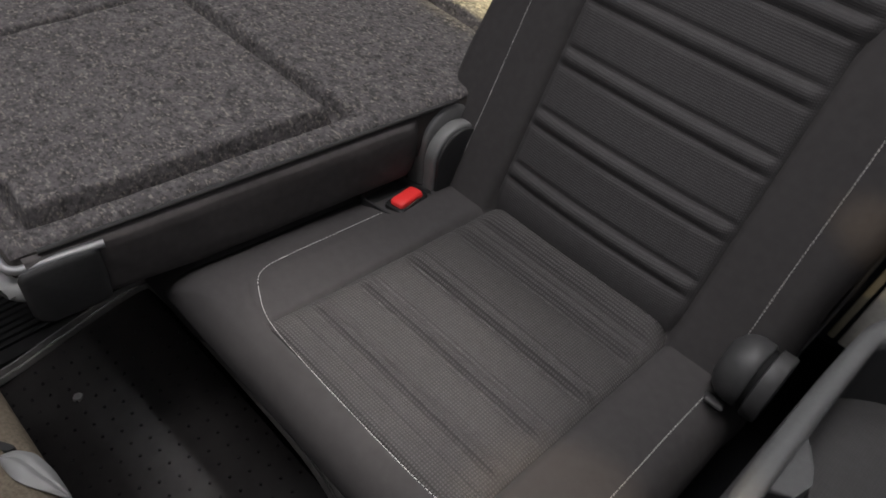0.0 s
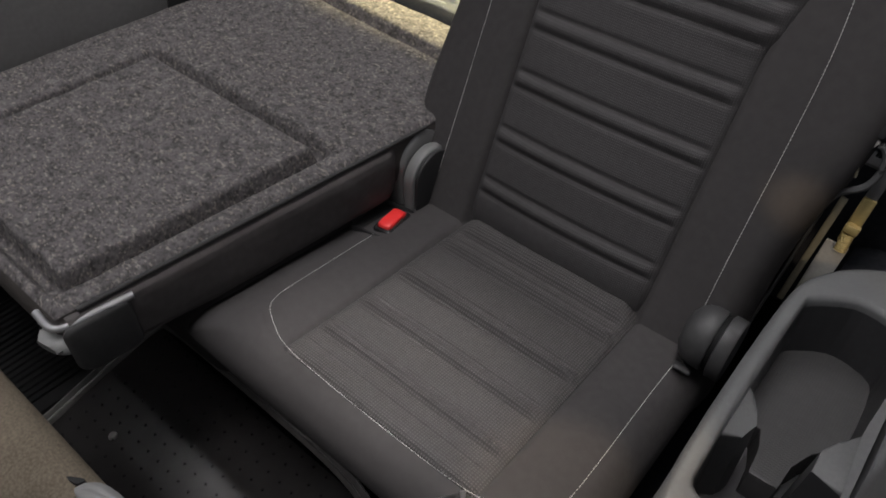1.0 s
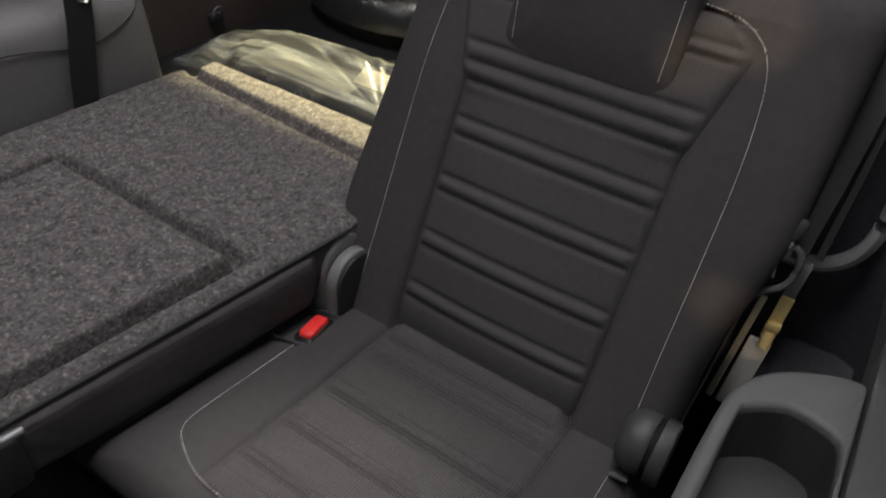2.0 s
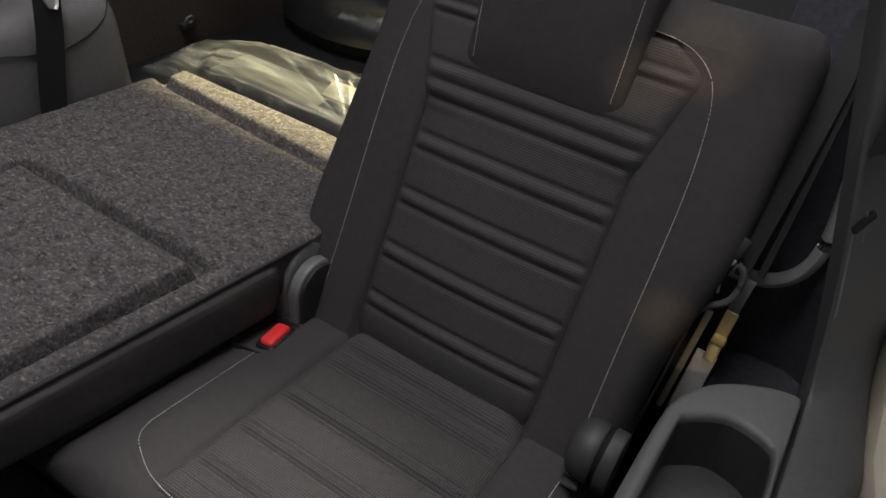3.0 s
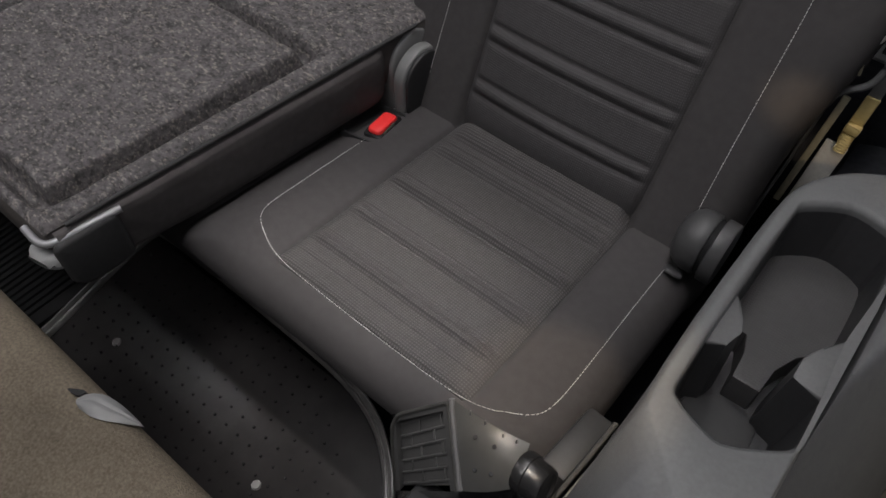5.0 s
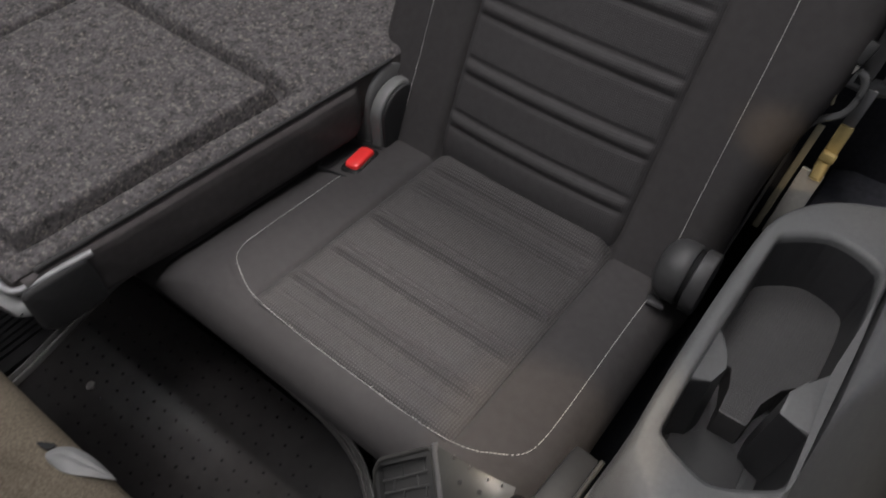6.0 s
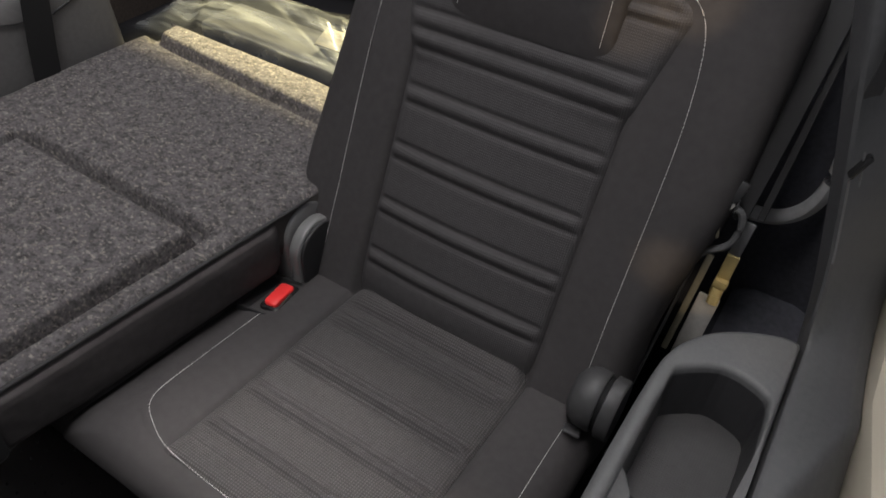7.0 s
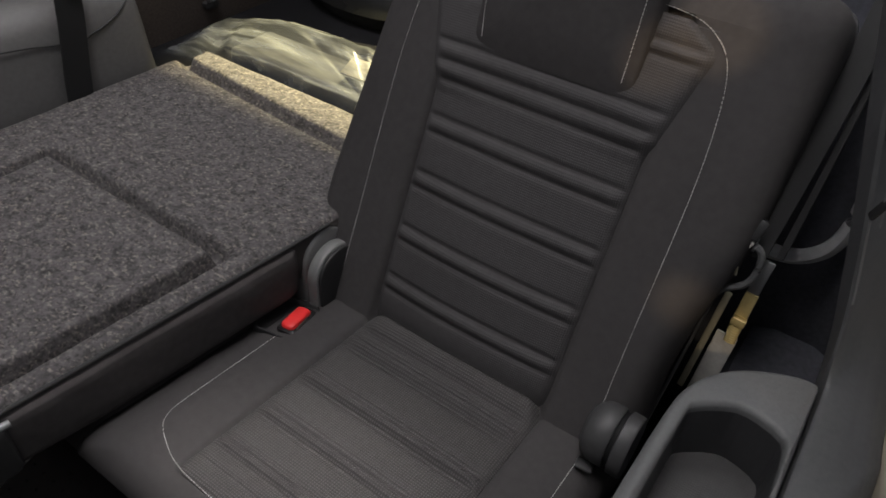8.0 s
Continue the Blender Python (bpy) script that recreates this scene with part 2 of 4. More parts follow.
def rounded(x0, x1, y0, y1, r, n=8, inset=0.0):
    """A rounded rectangle, counter-clockwise; r: four corner radii from (x0, y0) on."""
    r = r if isinstance(r, (tuple, list)) else (r,) * 4
    x0, x1, y0, y1 = x0 + inset, x1 - inset, y0 + inset, y1 - inset
    out = []
    for k, (cx, cy, sx, sy) in enumerate(((x0, y0, 1, 1), (x1, y0, -1, 1), (x1, y1, -1, -1), (x0, y1, 1, -1))):
        q = max(r[k] - inset, 0.006)
        for i in range(n + 1):
            a = math.pi + k * math.pi / 2 + i / n * math.pi / 2
            out.append((cx + sx * q + q * math.cos(a), cy + sy * q + q * math.sin(a)))
    return out


def dense(points, step, closed=True):
    """Points along a polyline, at even steps."""
    out = []
    pts = [Vector(p) for p in points]
    if closed:
        pts.append(pts[0])
    for a, b in zip(pts, pts[1:]):
        n = max(1, round((b - a).length / step))
        out += [a.lerp(b, i / n) for i in range(n)]
    if not closed:
        out.append(pts[-1])
    return out


def soften(points, times=2, closed=True):
    """Cuts the corners of a polyline."""
    pts = [Vector(p) for p in points]
    for _ in range(times):
        out = []
        m = len(pts)
        for i in range(m if closed else m - 1):
            a, b = pts[i], pts[(i + 1) % m]
            out += [a.lerp(b, 0.25), a.lerp(b, 0.75)]
        pts = out if closed else [pts[0]] + out + [pts[-1]]
    return pts


def tube(path, r, n=8, flat=1.0, bm=None):
    """A round cord along a path; flat squeezes it along z."""
    path = [Vector(p) for p in path]
    rings = []
    for i, p in enumerate(path):
        d = (path[min(i + 1, len(path) - 1)] - path[max(i - 1, 0)]).normalized()
        side = d.cross(Vector((0, 0, 1)))
        side = side.normalized() if side.length > 1e-4 else Vector((1, 0, 0))
        up = side.cross(d)
        rings.append([p + r * math.cos(a) * side + flat * r * math.sin(a) * up for a in (2 * math.pi * k / n for k in range(n))])
    return loft(rings, True, True, True, bm)


def ribbon(path, across, width, thick):
    """A flat webbing along a path."""
    path = [Vector(p) for p in path]
    rings = []
    for i, p in enumerate(path):
        d = (path[min(i + 1, len(path) - 1)] - path[max(i - 1, 0)]).normalized()
        w = Vector(across)
        w = (w - w.dot(d) * d).normalized()
        u = d.cross(w)
        wide = width(i / (len(path) - 1)) if callable(width) else width
        rings.append([p + a * wide / 2 * w + b * thick / 2 * u for a, b in ((-1, -1), (-0.9, -1), (0.9, -1), (1, -1), (1, 1), (0.9, 1), (-0.9, 1), (-1, 1))])
    return loft(rings, True, True, True)


def stitches(path, up, length=0.0036, gap=0.0009, thick=0.00082):
    """A seam of separate thread stitches along a path."""
    bm = bmesh.new()
    pts = dense(path, length + gap, closed=False)
    for a, b in zip(pts, pts[1:]):
        d = (b - a).normalized()
        u = Vector(up(a) if callable(up) else up)
        w = d.cross(u).normalized()
        u = w.cross(d)
        e = a + d * length
        ring = lambda p, k: [p + k * thick / 2 * (math.cos(t) * w + math.sin(t) * u) for t in (0, 1.05, 2.09, 3.14, 4.19, 5.24)]
        loft([ring(a, 0.5), ring(a.lerp(e, 0.25), 1), ring(a.lerp(e, 0.75), 1), ring(e, 0.5)], True, True, True, bm)
    return bm


def bell(v, at, width):
    return math.exp(-(((v - at) / width) ** 2))


# ---- the rear seat ----
SLOPE = math.tan(radians(6))
CUSHION_Z = 0.400
RECLINE = radians(24.65)
BACK_UP = Vector((0, math.sin(RECLINE), math.cos(RECLINE)))
BACK_OUT = Vector((0, -math.cos(RECLINE), math.sin(RECLINE)))


def top(x, y, d=0.0):
    """A point on the cushion, d above it."""
    return Vector((x, y, CUSHION_Z - SLOPE * y + d))


def back(x, s, d=0.0):
    """A point on the backrest: s up from the crease, d out of it."""
    return Vector((x, 0.0, 0.399)) + s * BACK_UP + d * BACK_OUT


def cushion_dip(y):
    """The pleats across the cushion's middle."""
    h = 0.0
    for y0 in (-0.040, -0.067, -0.129, -0.152, -0.204, -0.226, -0.270, -0.290, -0.312):
        k = 1.5 if y0 > -0.16 else 1.15 if y0 > -0.25 else 0.85
        h -= k * 0.0036 * bell(y, y0, 0.0044)
    for y0 in (-0.0535, -0.1405, -0.215, -0.280):
        h += (0.0078 if y0 > -0.16 else 0.0058) * bell(y, y0, 0.0062)
    h += 0.015 * bell(y, -0.002, 0.016) - 0.006 * bell(y, -0.0250, 0.0050)
    return h


def back_dip(s):
    h = 0.0
    for s0 in (0.060, 0.082, 0.135, 0.157, 0.214, 0.236, 0.291, 0.314, 0.361, 0.385, 0.409, 0.466, 0.482):
        h -= 0.0030 * bell(s, s0, 0.0042)
    for s0 in (0.071, 0.146, 0.225, 0.3025, 0.373, 0.397, 0.474):
        h += 0.0026 * bell(s, s0, 0.0066)
    return h


def edge_tuck(a, start=0.93):
    """Drop of a padded panel towards its seam; a: 0 in the middle, 1 at the seam."""
    return -0.0105 * max(0.0, (abs(a) - start) / (1 - start)) ** 2


def fade(a, width):
    """Pleats die out smoothly towards the seam."""
    k = min(1.0, (1 - abs(a)) / width)
    return k * k * (3 - 2 * k)


CUSHION_PROFILE = ((0.070, -0.17), (0.030, -0.13), (0.008, -0.085), (0.0, -0.055), (0.006, -0.032), (0.016, -0.014), (0.028, -0.003), (0.0365, 0.0), (0.046, 0.0028), (0.058, 0.0048), (0.080, 0.0058), (0.096, 0.0056), (0.1035, 0.0042), (0.1070, 0.0), (0.112, -0.005), (0.16, -0.008))
BACK_PROFILE = ((0.05, -0.115), (0.006, -0.108), (-0.004, -0.09), (-0.003, -0.05), (0.001, -0.030), (0.010, -0.014), (0.022, -0.004), (0.036, 0.0005), (0.050, 0.0025), (0.07, 0.0060), (0.095, 0.0075), (0.110, 0.0070), (0.1170, 0.0052), (0.1205, 0.001), (0.126, -0.006), (0.17, -0.008))


def profile_height(profile, off):
    for (a, da), (b, db) in zip(profile, profile[1:]):
        if a <= off <= b:
            return da + (db - da) * (off - a) / (b - a)
    return profile[-1][1]


def inset_of(x, y, x0, x1, y0, y1, r):
    """How far a point lies inside a rounded rectangle."""
    qx, qy = abs(x - (x0 + x1) / 2) - (x1 - x0) / 2 + r, abs(y - (y0 + y1) / 2) - (y1 - y0) / 2 + r
    return -(math.hypot(max(qx, 0), max(qy, 0)) + min(max(qx, qy), 0) - r)


def on_cushion(x, y, lift=0.0014):
    d = profile_height(CUSHION_PROFILE, min(inset_of(x, y, -0.2525, 0.2525, -0.382, 0.14, 0.085), 0.10))
    return top(x, y, (min(d, 0.0015) if y < -0.325 else d) + lift)


def on_back(x, s, lift=0.0014):
    over = 0.565 - s
    d = profile_height(BACK_PROFILE[3:], min(0.264 - abs(x), over if over < 0.047 else 1.0, 0.11))
    return back(x, s, (min(d, 0.003) if s > 0.505 else d) + lift + 0.0022 * min(1.0, max(0.0, (s - 0.485) / 0.02)))


def shoulder(x, s):
    """The backrest widens towards the car's flank from its middle up, and bulges inwards low down."""
    if x < 0.22:
        return x - 0.027 * min(1.0, max(0.0, (-0.196 - x) / 0.030)) * min(1.0, max(0.0, (0.44 - s) / 0.27)) * min(1.0, max(0.0, (s + 0.05) / 0.09))
    k = min(1.0, max(0.0, (s - 0.17) / 0.18))
    k = k * k * (3 - 2 * k)
    x -= 0.013 * (x - 0.22) / 0.044 * min(1.0, max(0.0, (0.24 - s) / 0.12))
    return x + k * (0.22 + 0.064 * ((x - 0.22) / 0.044) ** 0.48 - x)


def flatter(x, s, d):
    """The widened shoulder stays nearly flat out to its edge."""
    k = min(1.0, max(0.0, (s - 0.10) / 0.20))
    return d * (1 - 0.50 * k) if x > 0.2 and -0.06 < d < 0 else d


def rear_seat():
    seat = thing("rear_seat", (0, 0, 0.10), "charcoal cloth rear seat with pleated middle and pale stitching, upright", "car seat")
    # cushion body
    rings = []
    for off, dz in CUSHION_PROFILE:
        wide = 0.05 * max(0.0, 1 - off / 0.034)
        front = min(off, 0.039) + 0.02 * max(0.0, off - 0.039)
        ring = rounded(-0.2525 - wide + off, 0.2525 - off, -0.382 + front, 0.14 - off, [0.02 + 0.029 * min(1.0, off / 0.036) if off < 0.036 else max(0.085 - off, 0.012), max(0.085 - off, 0.012), 0.02, 0.02], 10)
        rings.append([top(x, y, min(dz, 0.0015) if y < -0.325 else dz) for x, y in ring])
    cushion = part("cushion", loft(rings, True, False, True), M_SEAT, seat)
    # pleated middle of the cushion
    y0, y1 = 0.022, -0.342
    def pad(u, v):
        a = 2 * u - 1
        y = y0 + (y1 - y0) * v
        hw = 0.1455 + 0.004 * max(0, (v - 0.75) / 0.25)
        x = a * hw
        d = 0.0045 + 0.002 * (1 - a * a) + cushion_dip(y) * fade(a, 0.20) + edge_tuck(a, 0.86)
        d -= 0.011 * max(0.0, (v - 0.965) / 0.035) ** 2
        d -= 0.006 * bell(v, 0.0, 0.02)
        d += 0.0009 * noise.noise((x * 14, y * 14, 3.1))
        return top(x, y, d)
    part("cushion_panel", grid(90, 240, pad), M_INSERT_LIT, seat, "woven pleated grey cloth panel")
    # stitching of the cushion
    seam = [(-0.216, -0.112), (-0.217, -0.20), (-0.2175, -0.272), (-0.2150, -0.292), (-0.205, -0.309), (-0.183, -0.322), (-0.150, -0.336), (-0.10, -0.3405), (0.0, -0.342), (0.10, -0.342), (0.150, -0.338), (0.185, -0.322), (0.205, -0.307), (0.2125, -0.290), (0.2145, -0.257), (0.2135, -0.186), (0.2115, -0.10), (0.2115, -0.035)]
    part("stitching", stitches([on_cushion(v.x, v.y) for v in soften([(*q, 0) for q in seam], 2, False)], (0, 0, 1)), M_STITCH, cushion, "pale grey thread seam")
    # backrest body
    rings = []
    for off, d in BACK_PROFILE:
        over = min(off, 0.047) + 0.02 * max(0.0, off - 0.047)
        ring = rounded(-0.264 + off, 0.264 - off, -0.125 + off, 0.565 - over, [max(0.06 - off, 0.01)] * 2 + [max(0.035 - off, 0.012)] * 2, 10)
        right = [tuple(Vector(ring[21]).lerp(Vector(ring[22]), k / 24)) for k in range(1, 24)]
        left = [tuple(Vector(ring[-1]).lerp(Vector(ring[0]), k / 24)) for k in range(1, 24)]
        ring = ring[:22] + right + ring[22:] + left
        rings.append([back(shoulder(x, s), s, flatter(x, s, min(d, 0.003) if s > 0.505 else d)) for x, s in ring])
    backrest = part("backrest", loft(rings, True, True, True), M_SEAT, seat)
    # pleated middle of the backrest, wider at the shoulders
    def half(s):
        if s < 0.355:
            return 0.1425 + 0.006 * s / 0.355
        return 0.1485 + 0.035 * min(1.0, (s - 0.355) / 0.13)
    def pad2(u, v):
        a = 2 * u - 1
        s = -0.012 + 0.522 * v
        x = a * half(s)
        if s > 0.47:
            x *= 1 - 0.25 * ((s - 0.47) / 0.04) ** 2
        low = min(1.0, max(0.0, (0.40 - s) / 0.25))
        d = 0.006 - 0.002 * low + (0.003 + 0.008 * low) * (1 - a * a) + back_dip(s) * fade(a, 0.16) + edge_tuck(a, 0.90)
        d -= 0.022 * max(0.0, (0.048 - s) / 0.06) ** 2
        d -= 0.004 * max(0.0, (v - 0.97) / 0.03) ** 2 + 0.008 * bell(v, 0, 0.015)
        d += 0.0085 * min(1.0, max(0.0, (s - 0.345) / 0.03)) * a * a + 0.0009 * noise.noise((x * 12, s * 12, 7.7))
        return back(x, s, d)
    part("backrest_panel", grid(90, 300, pad2), M_INSERT_SHADED, seat, "woven pleated grey cloth panel")
    for sx in (-1, 1):
        seam = [(0.2085, 0.055), (0.2075, 0.15), (0.2085, 0.28), (0.2075, 0.37), (0.2015, 0.435), (0.1935, 0.472), (0.180, 0.495), (0.150, 0.5135), (0.105, 0.518), (0.08, 0.518)]
        part("stitching", stitches([on_back(sx * v.x, v.y) for v in soften([(*q, 0) for q in seam], 2, False)], BACK_OUT), M_STITCH, backrest, "pale grey thread seam")
    # plastic shell behind the backrest, its lip shows over the shoulders
    rings = []
    for off, d in ((0.002, -0.100), (-0.002, -0.102), (-0.003, -0.112), (0.0, -0.128), (0.02, -0.135)):
        rings.append([back(shoulder(x, s), s, d) for x, s in rounded(-0.264, 0.264, -0.055, 0.568, (0.06, 0.06, 0.03, 0.03), 10, off)])
    part("back_shell", loft(rings, True, False, True), M_BACK_SHELL, seat, "dark grey plastic shell behind the backrest")
    # head restraint, lowered onto the backrest
    rings = []
    for off, d in ((0.0, -0.09), (0.0, 0.02), (0.004, 0.034), (0.012, 0.044), (0.026, 0.050), (0.05, 0.052)):
        rings.append([back(x, s, d if d < 0 else 0.007 + (d - 0.007) * min(1.0, max(0.0, (s - 0.405) / 0.14)) ** 0.85) for x, s in rounded(-0.107, 0.107, 0.410, 0.640, (0.024, 0.024, 0.05, 0.05), 8, off)])
    head = part("head_restraint", loft(rings, True, True, True), M_SEAT, seat, "charcoal cloth head restraint pushed down")
    for sx in (-1, 1):
        part("stitching", stitches([back(sx * v.x, v.y, 0.0085 + 0.0405 * min(1.0, max(0.0, (v.y - 0.405) / 0.14)) ** 0.85) for v in soften([(0.0925, 0.426, 0), (0.0945, 0.47, 0), (0.096, 0.55, 0), (0.096, 0.60, 0)], 1, False)], BACK_OUT), M_STITCH, head, "pale grey thread seam")
    # recliner cover beside the crease: domed cap and outer disc
    def drum(x0, x1, r, dome, cy, cz):
        rs = []
        for x, k in ((x0, 0.55), (x0 + dome * 0.25, 0.80), (x0 + dome * 0.6, 0.94), (x0 + dome, 1.0), (x1, 1.0), (x1 + 0.002, 0.96)):
            rs.append([(x, cy + r * k * math.cos(a) * 0.92, cz + r * k * math.sin(a)) for a in (2 * math.pi * i / 40 for i in range(40))])
        return loft(rs, True, True, True)
    cover = part("recliner_cover", drum(0.203, 0.2375, 0.0415, 0.022, -0.001, 0.4400), M_CAP, seat, "satin black plastic recliner cover")
    part("slit", drum(0.2370, 0.2460, 0.0365, 0.001, -0.001, 0.4400), M_RIBBED, cover)
    part("outer_disc", drum(0.2445, 0.261, 0.0425, 0.002, -0.001, 0.4390), M_CAP, cover)
    part("cover_lip", box((0.022, 0.026, 0.006), (0.222, -0.036, 0.4095), (-36, 6, 8), 0.0028), M_CAP, cover)
    # underframe down to the floor
    part("frame", box((0.42, 0.34, 0.18), (0, -0.12, 0.19), (0, 0, 0), 0.01), M_PLASTIC, seat, "black seat underframe")
    return seat


rear_seat()


# ---- belt buckle in its pocket ----
def buckle():
    b = thing("belt_buckle", top(-0.228, -0.075, 0), "black belt buckle with red release button, sunk in seat", "belt buckle")
    turn = pose(-0.2168, -0.0745, 0, 0, 0, 8.5)
    place = lambda x, y, z: turn @ Vector((x, y, 0)) + Vector((0, 0, CUSHION_Z + 0.0078 + z - SLOPE * y))
    # open pocket: a raised soft lip round a black hollow
    lip = rounded(-0.050, 0.0185, -0.040, 0.040, 0.010, 6)
    ring = lambda k, z: [place(-0.016 + (x + 0.016) * k, y * k, z) for x, y in lip]
    part("pocket", loft([ring(1.03, -0.008), ring(1.0, 0.0022), ring(0.95, 0.0030), ring(0.90, 0.0005), ring(0.88, -0.006)], True, False, True), M_WEB, b, "black rubber buckle pocket")
    def block(hx, hy, z0, z1, crown, r):
        bm = bmesh.new()
        rs = []
        for off, z in ((0.0, z0), (0.0, z1 - r), (0.3 * r, z1 - 0.3 * r), (r, z1)):
            rs.append([place(x, y, z + crown * (1 - (y / hy) ** 2) * (1 if z > z0 else 0)) for x, y in rounded(-hx, hx, -hy, hy, 0.005, 5, off)])
        return loft(rs, True, False, True, bm)
    part("housing", block(0.0150, 0.0300, -0.006, 0.0050, 0.0, 0.003), M_RUBBER, b)
    part("release_button", block(0.0106, 0.0238, 0.002, 0.0100, 0.0032, 0.003), M_RED, b, "red release button")
    part("slot", box((0.0025, 0.026, 0.006), place(0.0128, -0.004, 0.0045), (0, 0, 8.5), 0.001), M_BLACK, b)
    return b


buckle()


# ---- the folded seat beside it, its carpeted back uppermost ----
FOLD_Z = 0.517


def taper(x, y):
    """The folded back narrows towards its head."""
    return x + (0.100 * y + 0.013) * max(0.0, (x + 0.815) / 0.557) ** 2


def fold_z(y):
    return FOLD_Z - 0.019 * y


def folded_seat():
    f = thing("folded_rear_seat", (-0.52, -0.1, 0.10), "folded rear seat, grey felt carpet on its back", "car seat")
    x0, x1, y0, y1 = -0.815, -0.258, -0.508, 0.288

    def carpet(u, v):
        x, y = x0 + (x1 - x0) * u, y0 + (y1 - y0) * v
        # the moulded groove round the middle field: distance to a rounded rectangle
        cx, cy, hx, hy, r = -0.4960, -0.299, 0.1945, 0.185, 0.010
        qx, qy = abs(x - cx) - hx + r, abs(y - cy) - hy + r
        d = math.hypot(max(qx, 0), max(qy, 0)) + min(max(qx, qy), 0) - r
        d += 0.0016 * noise.noise((x * 40, y * 40, 2.0))
        k = (d + 0.001) / (0.0095 if d < -0.001 else 0.0105)
        z = -0.027 * math.exp(-abs(k) ** (4.4 if k < 0 else 3.0))
        z += 0.0035 * bell(d, -0.019, 0.009) + 0.002 * min(1.0, max(0.0, -d / 0.03))
        # the raised strip along the rear edge
        rear = y - 0.075 * (-0.358 - x)
        px, py = abs(x + 0.20) - 0.610 + 0.03, abs(rear - 0.29) - 0.098 + 0.03
        strip = math.hypot(max(px, 0), max(py, 0)) + min(max(px, py), 0) - 0.03
        z += -0.024 * math.exp(-(abs(strip) / 0.0125) ** 3.0) * min(1.0, max(0.0, (y1 - y) / 0.012))
        e = min(x - x0, x1 - x, y - y0, (y1 - y) * 0.8)
        z -= 0.007 * max(0, 1 - e / 0.010) ** 2
        z += 0.0012 * noise.noise((x * 30, y * 30, 0)) + 0.0007 * noise.noise((x * 220, y * 220, 0))
        return Vector((taper(x, y), y, fold_z(y) + z))
    part("carpet", grid(280, 420, carpet), M_CARPET, f, "mottled grey felt carpet with a moulded groove")
    # black shell under the carpet
    rings = []
    edge = dense([(*q, 0) for q in rounded(x0, x1, y0, 0.10, (0.014, 0.014, 0.01, 0.01), 5, 0.0)], 0.05)
    mid = Vector((-0.53, -0.20, 0))
    for off, dz in ((-0.001, -0.006), (0.000, -0.010), (0.002, -0.013), (0.004, -0.055), (-0.002, -0.078), (-0.02, -0.09)):
        ring = []
        for v in edge:
            sx, sy = (1 if v.x > mid.x else -1), (1 if v.y > mid.y else -1)
            gx, gy = (off if abs(v.x - mid.x) > 0.25 else 0), (off if abs(v.y - mid.y) > 0.27 else 0)
            x, y = v.x + sx * gx, v.y + sy * gy
            ring.append((taper(x, y), y, fold_z(y) + dz))
        rings.append(ring)
    part("shell", loft(rings, True, False, True), M_SHELL, f, "black covered shell under the carpet")
    # cloth flank, slightly wrinkled, tucked in below
    flank = ((0.001, -0.010), (0.006, -0.0125), (0.0095, -0.018), (0.0110, -0.028), (0.0110, -0.045), (0.0095, -0.062), (0.0085, -0.078), (0.0070, -0.090), (0.0020, -0.100), (-0.012, -0.104))
    def side(u, v):
        y = -0.500 + 0.468 * u
        w = v * (len(flank) - 1)
        a, b = flank[min(int(w), len(flank) - 2)], flank[min(int(w), len(flank) - 2) + 1]
        k = w - min(int(w), len(flank) - 2)
        off, dz = a[0] + (b[0] - a[0]) * k, a[1] + (b[1] - a[1]) * k
        off += (0.0022 * noise.noise((y * 13, dz * 22 + y * 6, 1.0)) + 0.0012 * noise.noise((y * 34 + dz * 30, dz * 12, 4.0))) * math.sin(math.pi * v)
        off -= 0.010 * max(0.0, (u - 0.95) / 0.05) ** 2
        return Vector((taper(x1, y) + off, y, fold_z(y) + dz * (1 - 0.14 * max(0.0, (0.35 - u) / 0.35))))
    part("flank_cover", grid(150, 36, side), M_FLANK, f, "charcoal cloth flank with soft creases")
    part("piping", tube([(taper(x1, y) + 0.0032, y, fold_z(y) - 0.0052) for y in [-0.485 + 0.0165 * k for k in range(32)]], 0.0030, 10), M_PIPING, f, "charcoal cloth piping")
    # head of the folded back with latch handle and metal strip
    z = fold_z(-0.47)
    part("latch_strip", tube(soften([(-0.328, -0.514, z - 0.012), (-0.302, -0.516, z - 0.016), (-0.2915, -0.508, z - 0.018), (-0.286, -0.48, z - 0.017), (-0.2745, -0.430, z - 0.015)], 2, False), 0.0046, 10), M_CHROME, f, "bright metal latch strip")
    rings = []
    for k, (w, h) in enumerate(((0.030, 0.010), (0.040, 0.018), (0.046, 0.022), (0.046, 0.022), (0.042, 0.018), (0.030, 0.008))):
        y = -0.526 + 0.0052 * k
        rings.append([(-0.306 + px * 0.985 - py * 0.17, y + 0.17 * px, z - 0.044 + py + 0.10 * px) for px, py in rounded(-w / 2, w / 2, -h / 2, h / 2, 0.008, 4)])
    part("latch_handle", loft(rings, True, True, True), M_HANDLE, f, "pale grey release handle")
    rings = []
    for off, x in ((0.010, -0.022), (0.003, -0.010), (0.0, -0.004), (0.002, -0.0012), (0.006, 0.0)):
        rings.append([(-0.2725 + x + 0.10 * (y + 0.45), y, zz) for y, zz in rounded(-0.512, -0.436, 0.436, 0.512, (0.022, 0.012, 0.006, 0.010), 6, off)])
    part("latch_housing", loft(rings, True, True, True), M_CAP, f, "smooth black latch cover")
    # cushion beneath
    rings = []
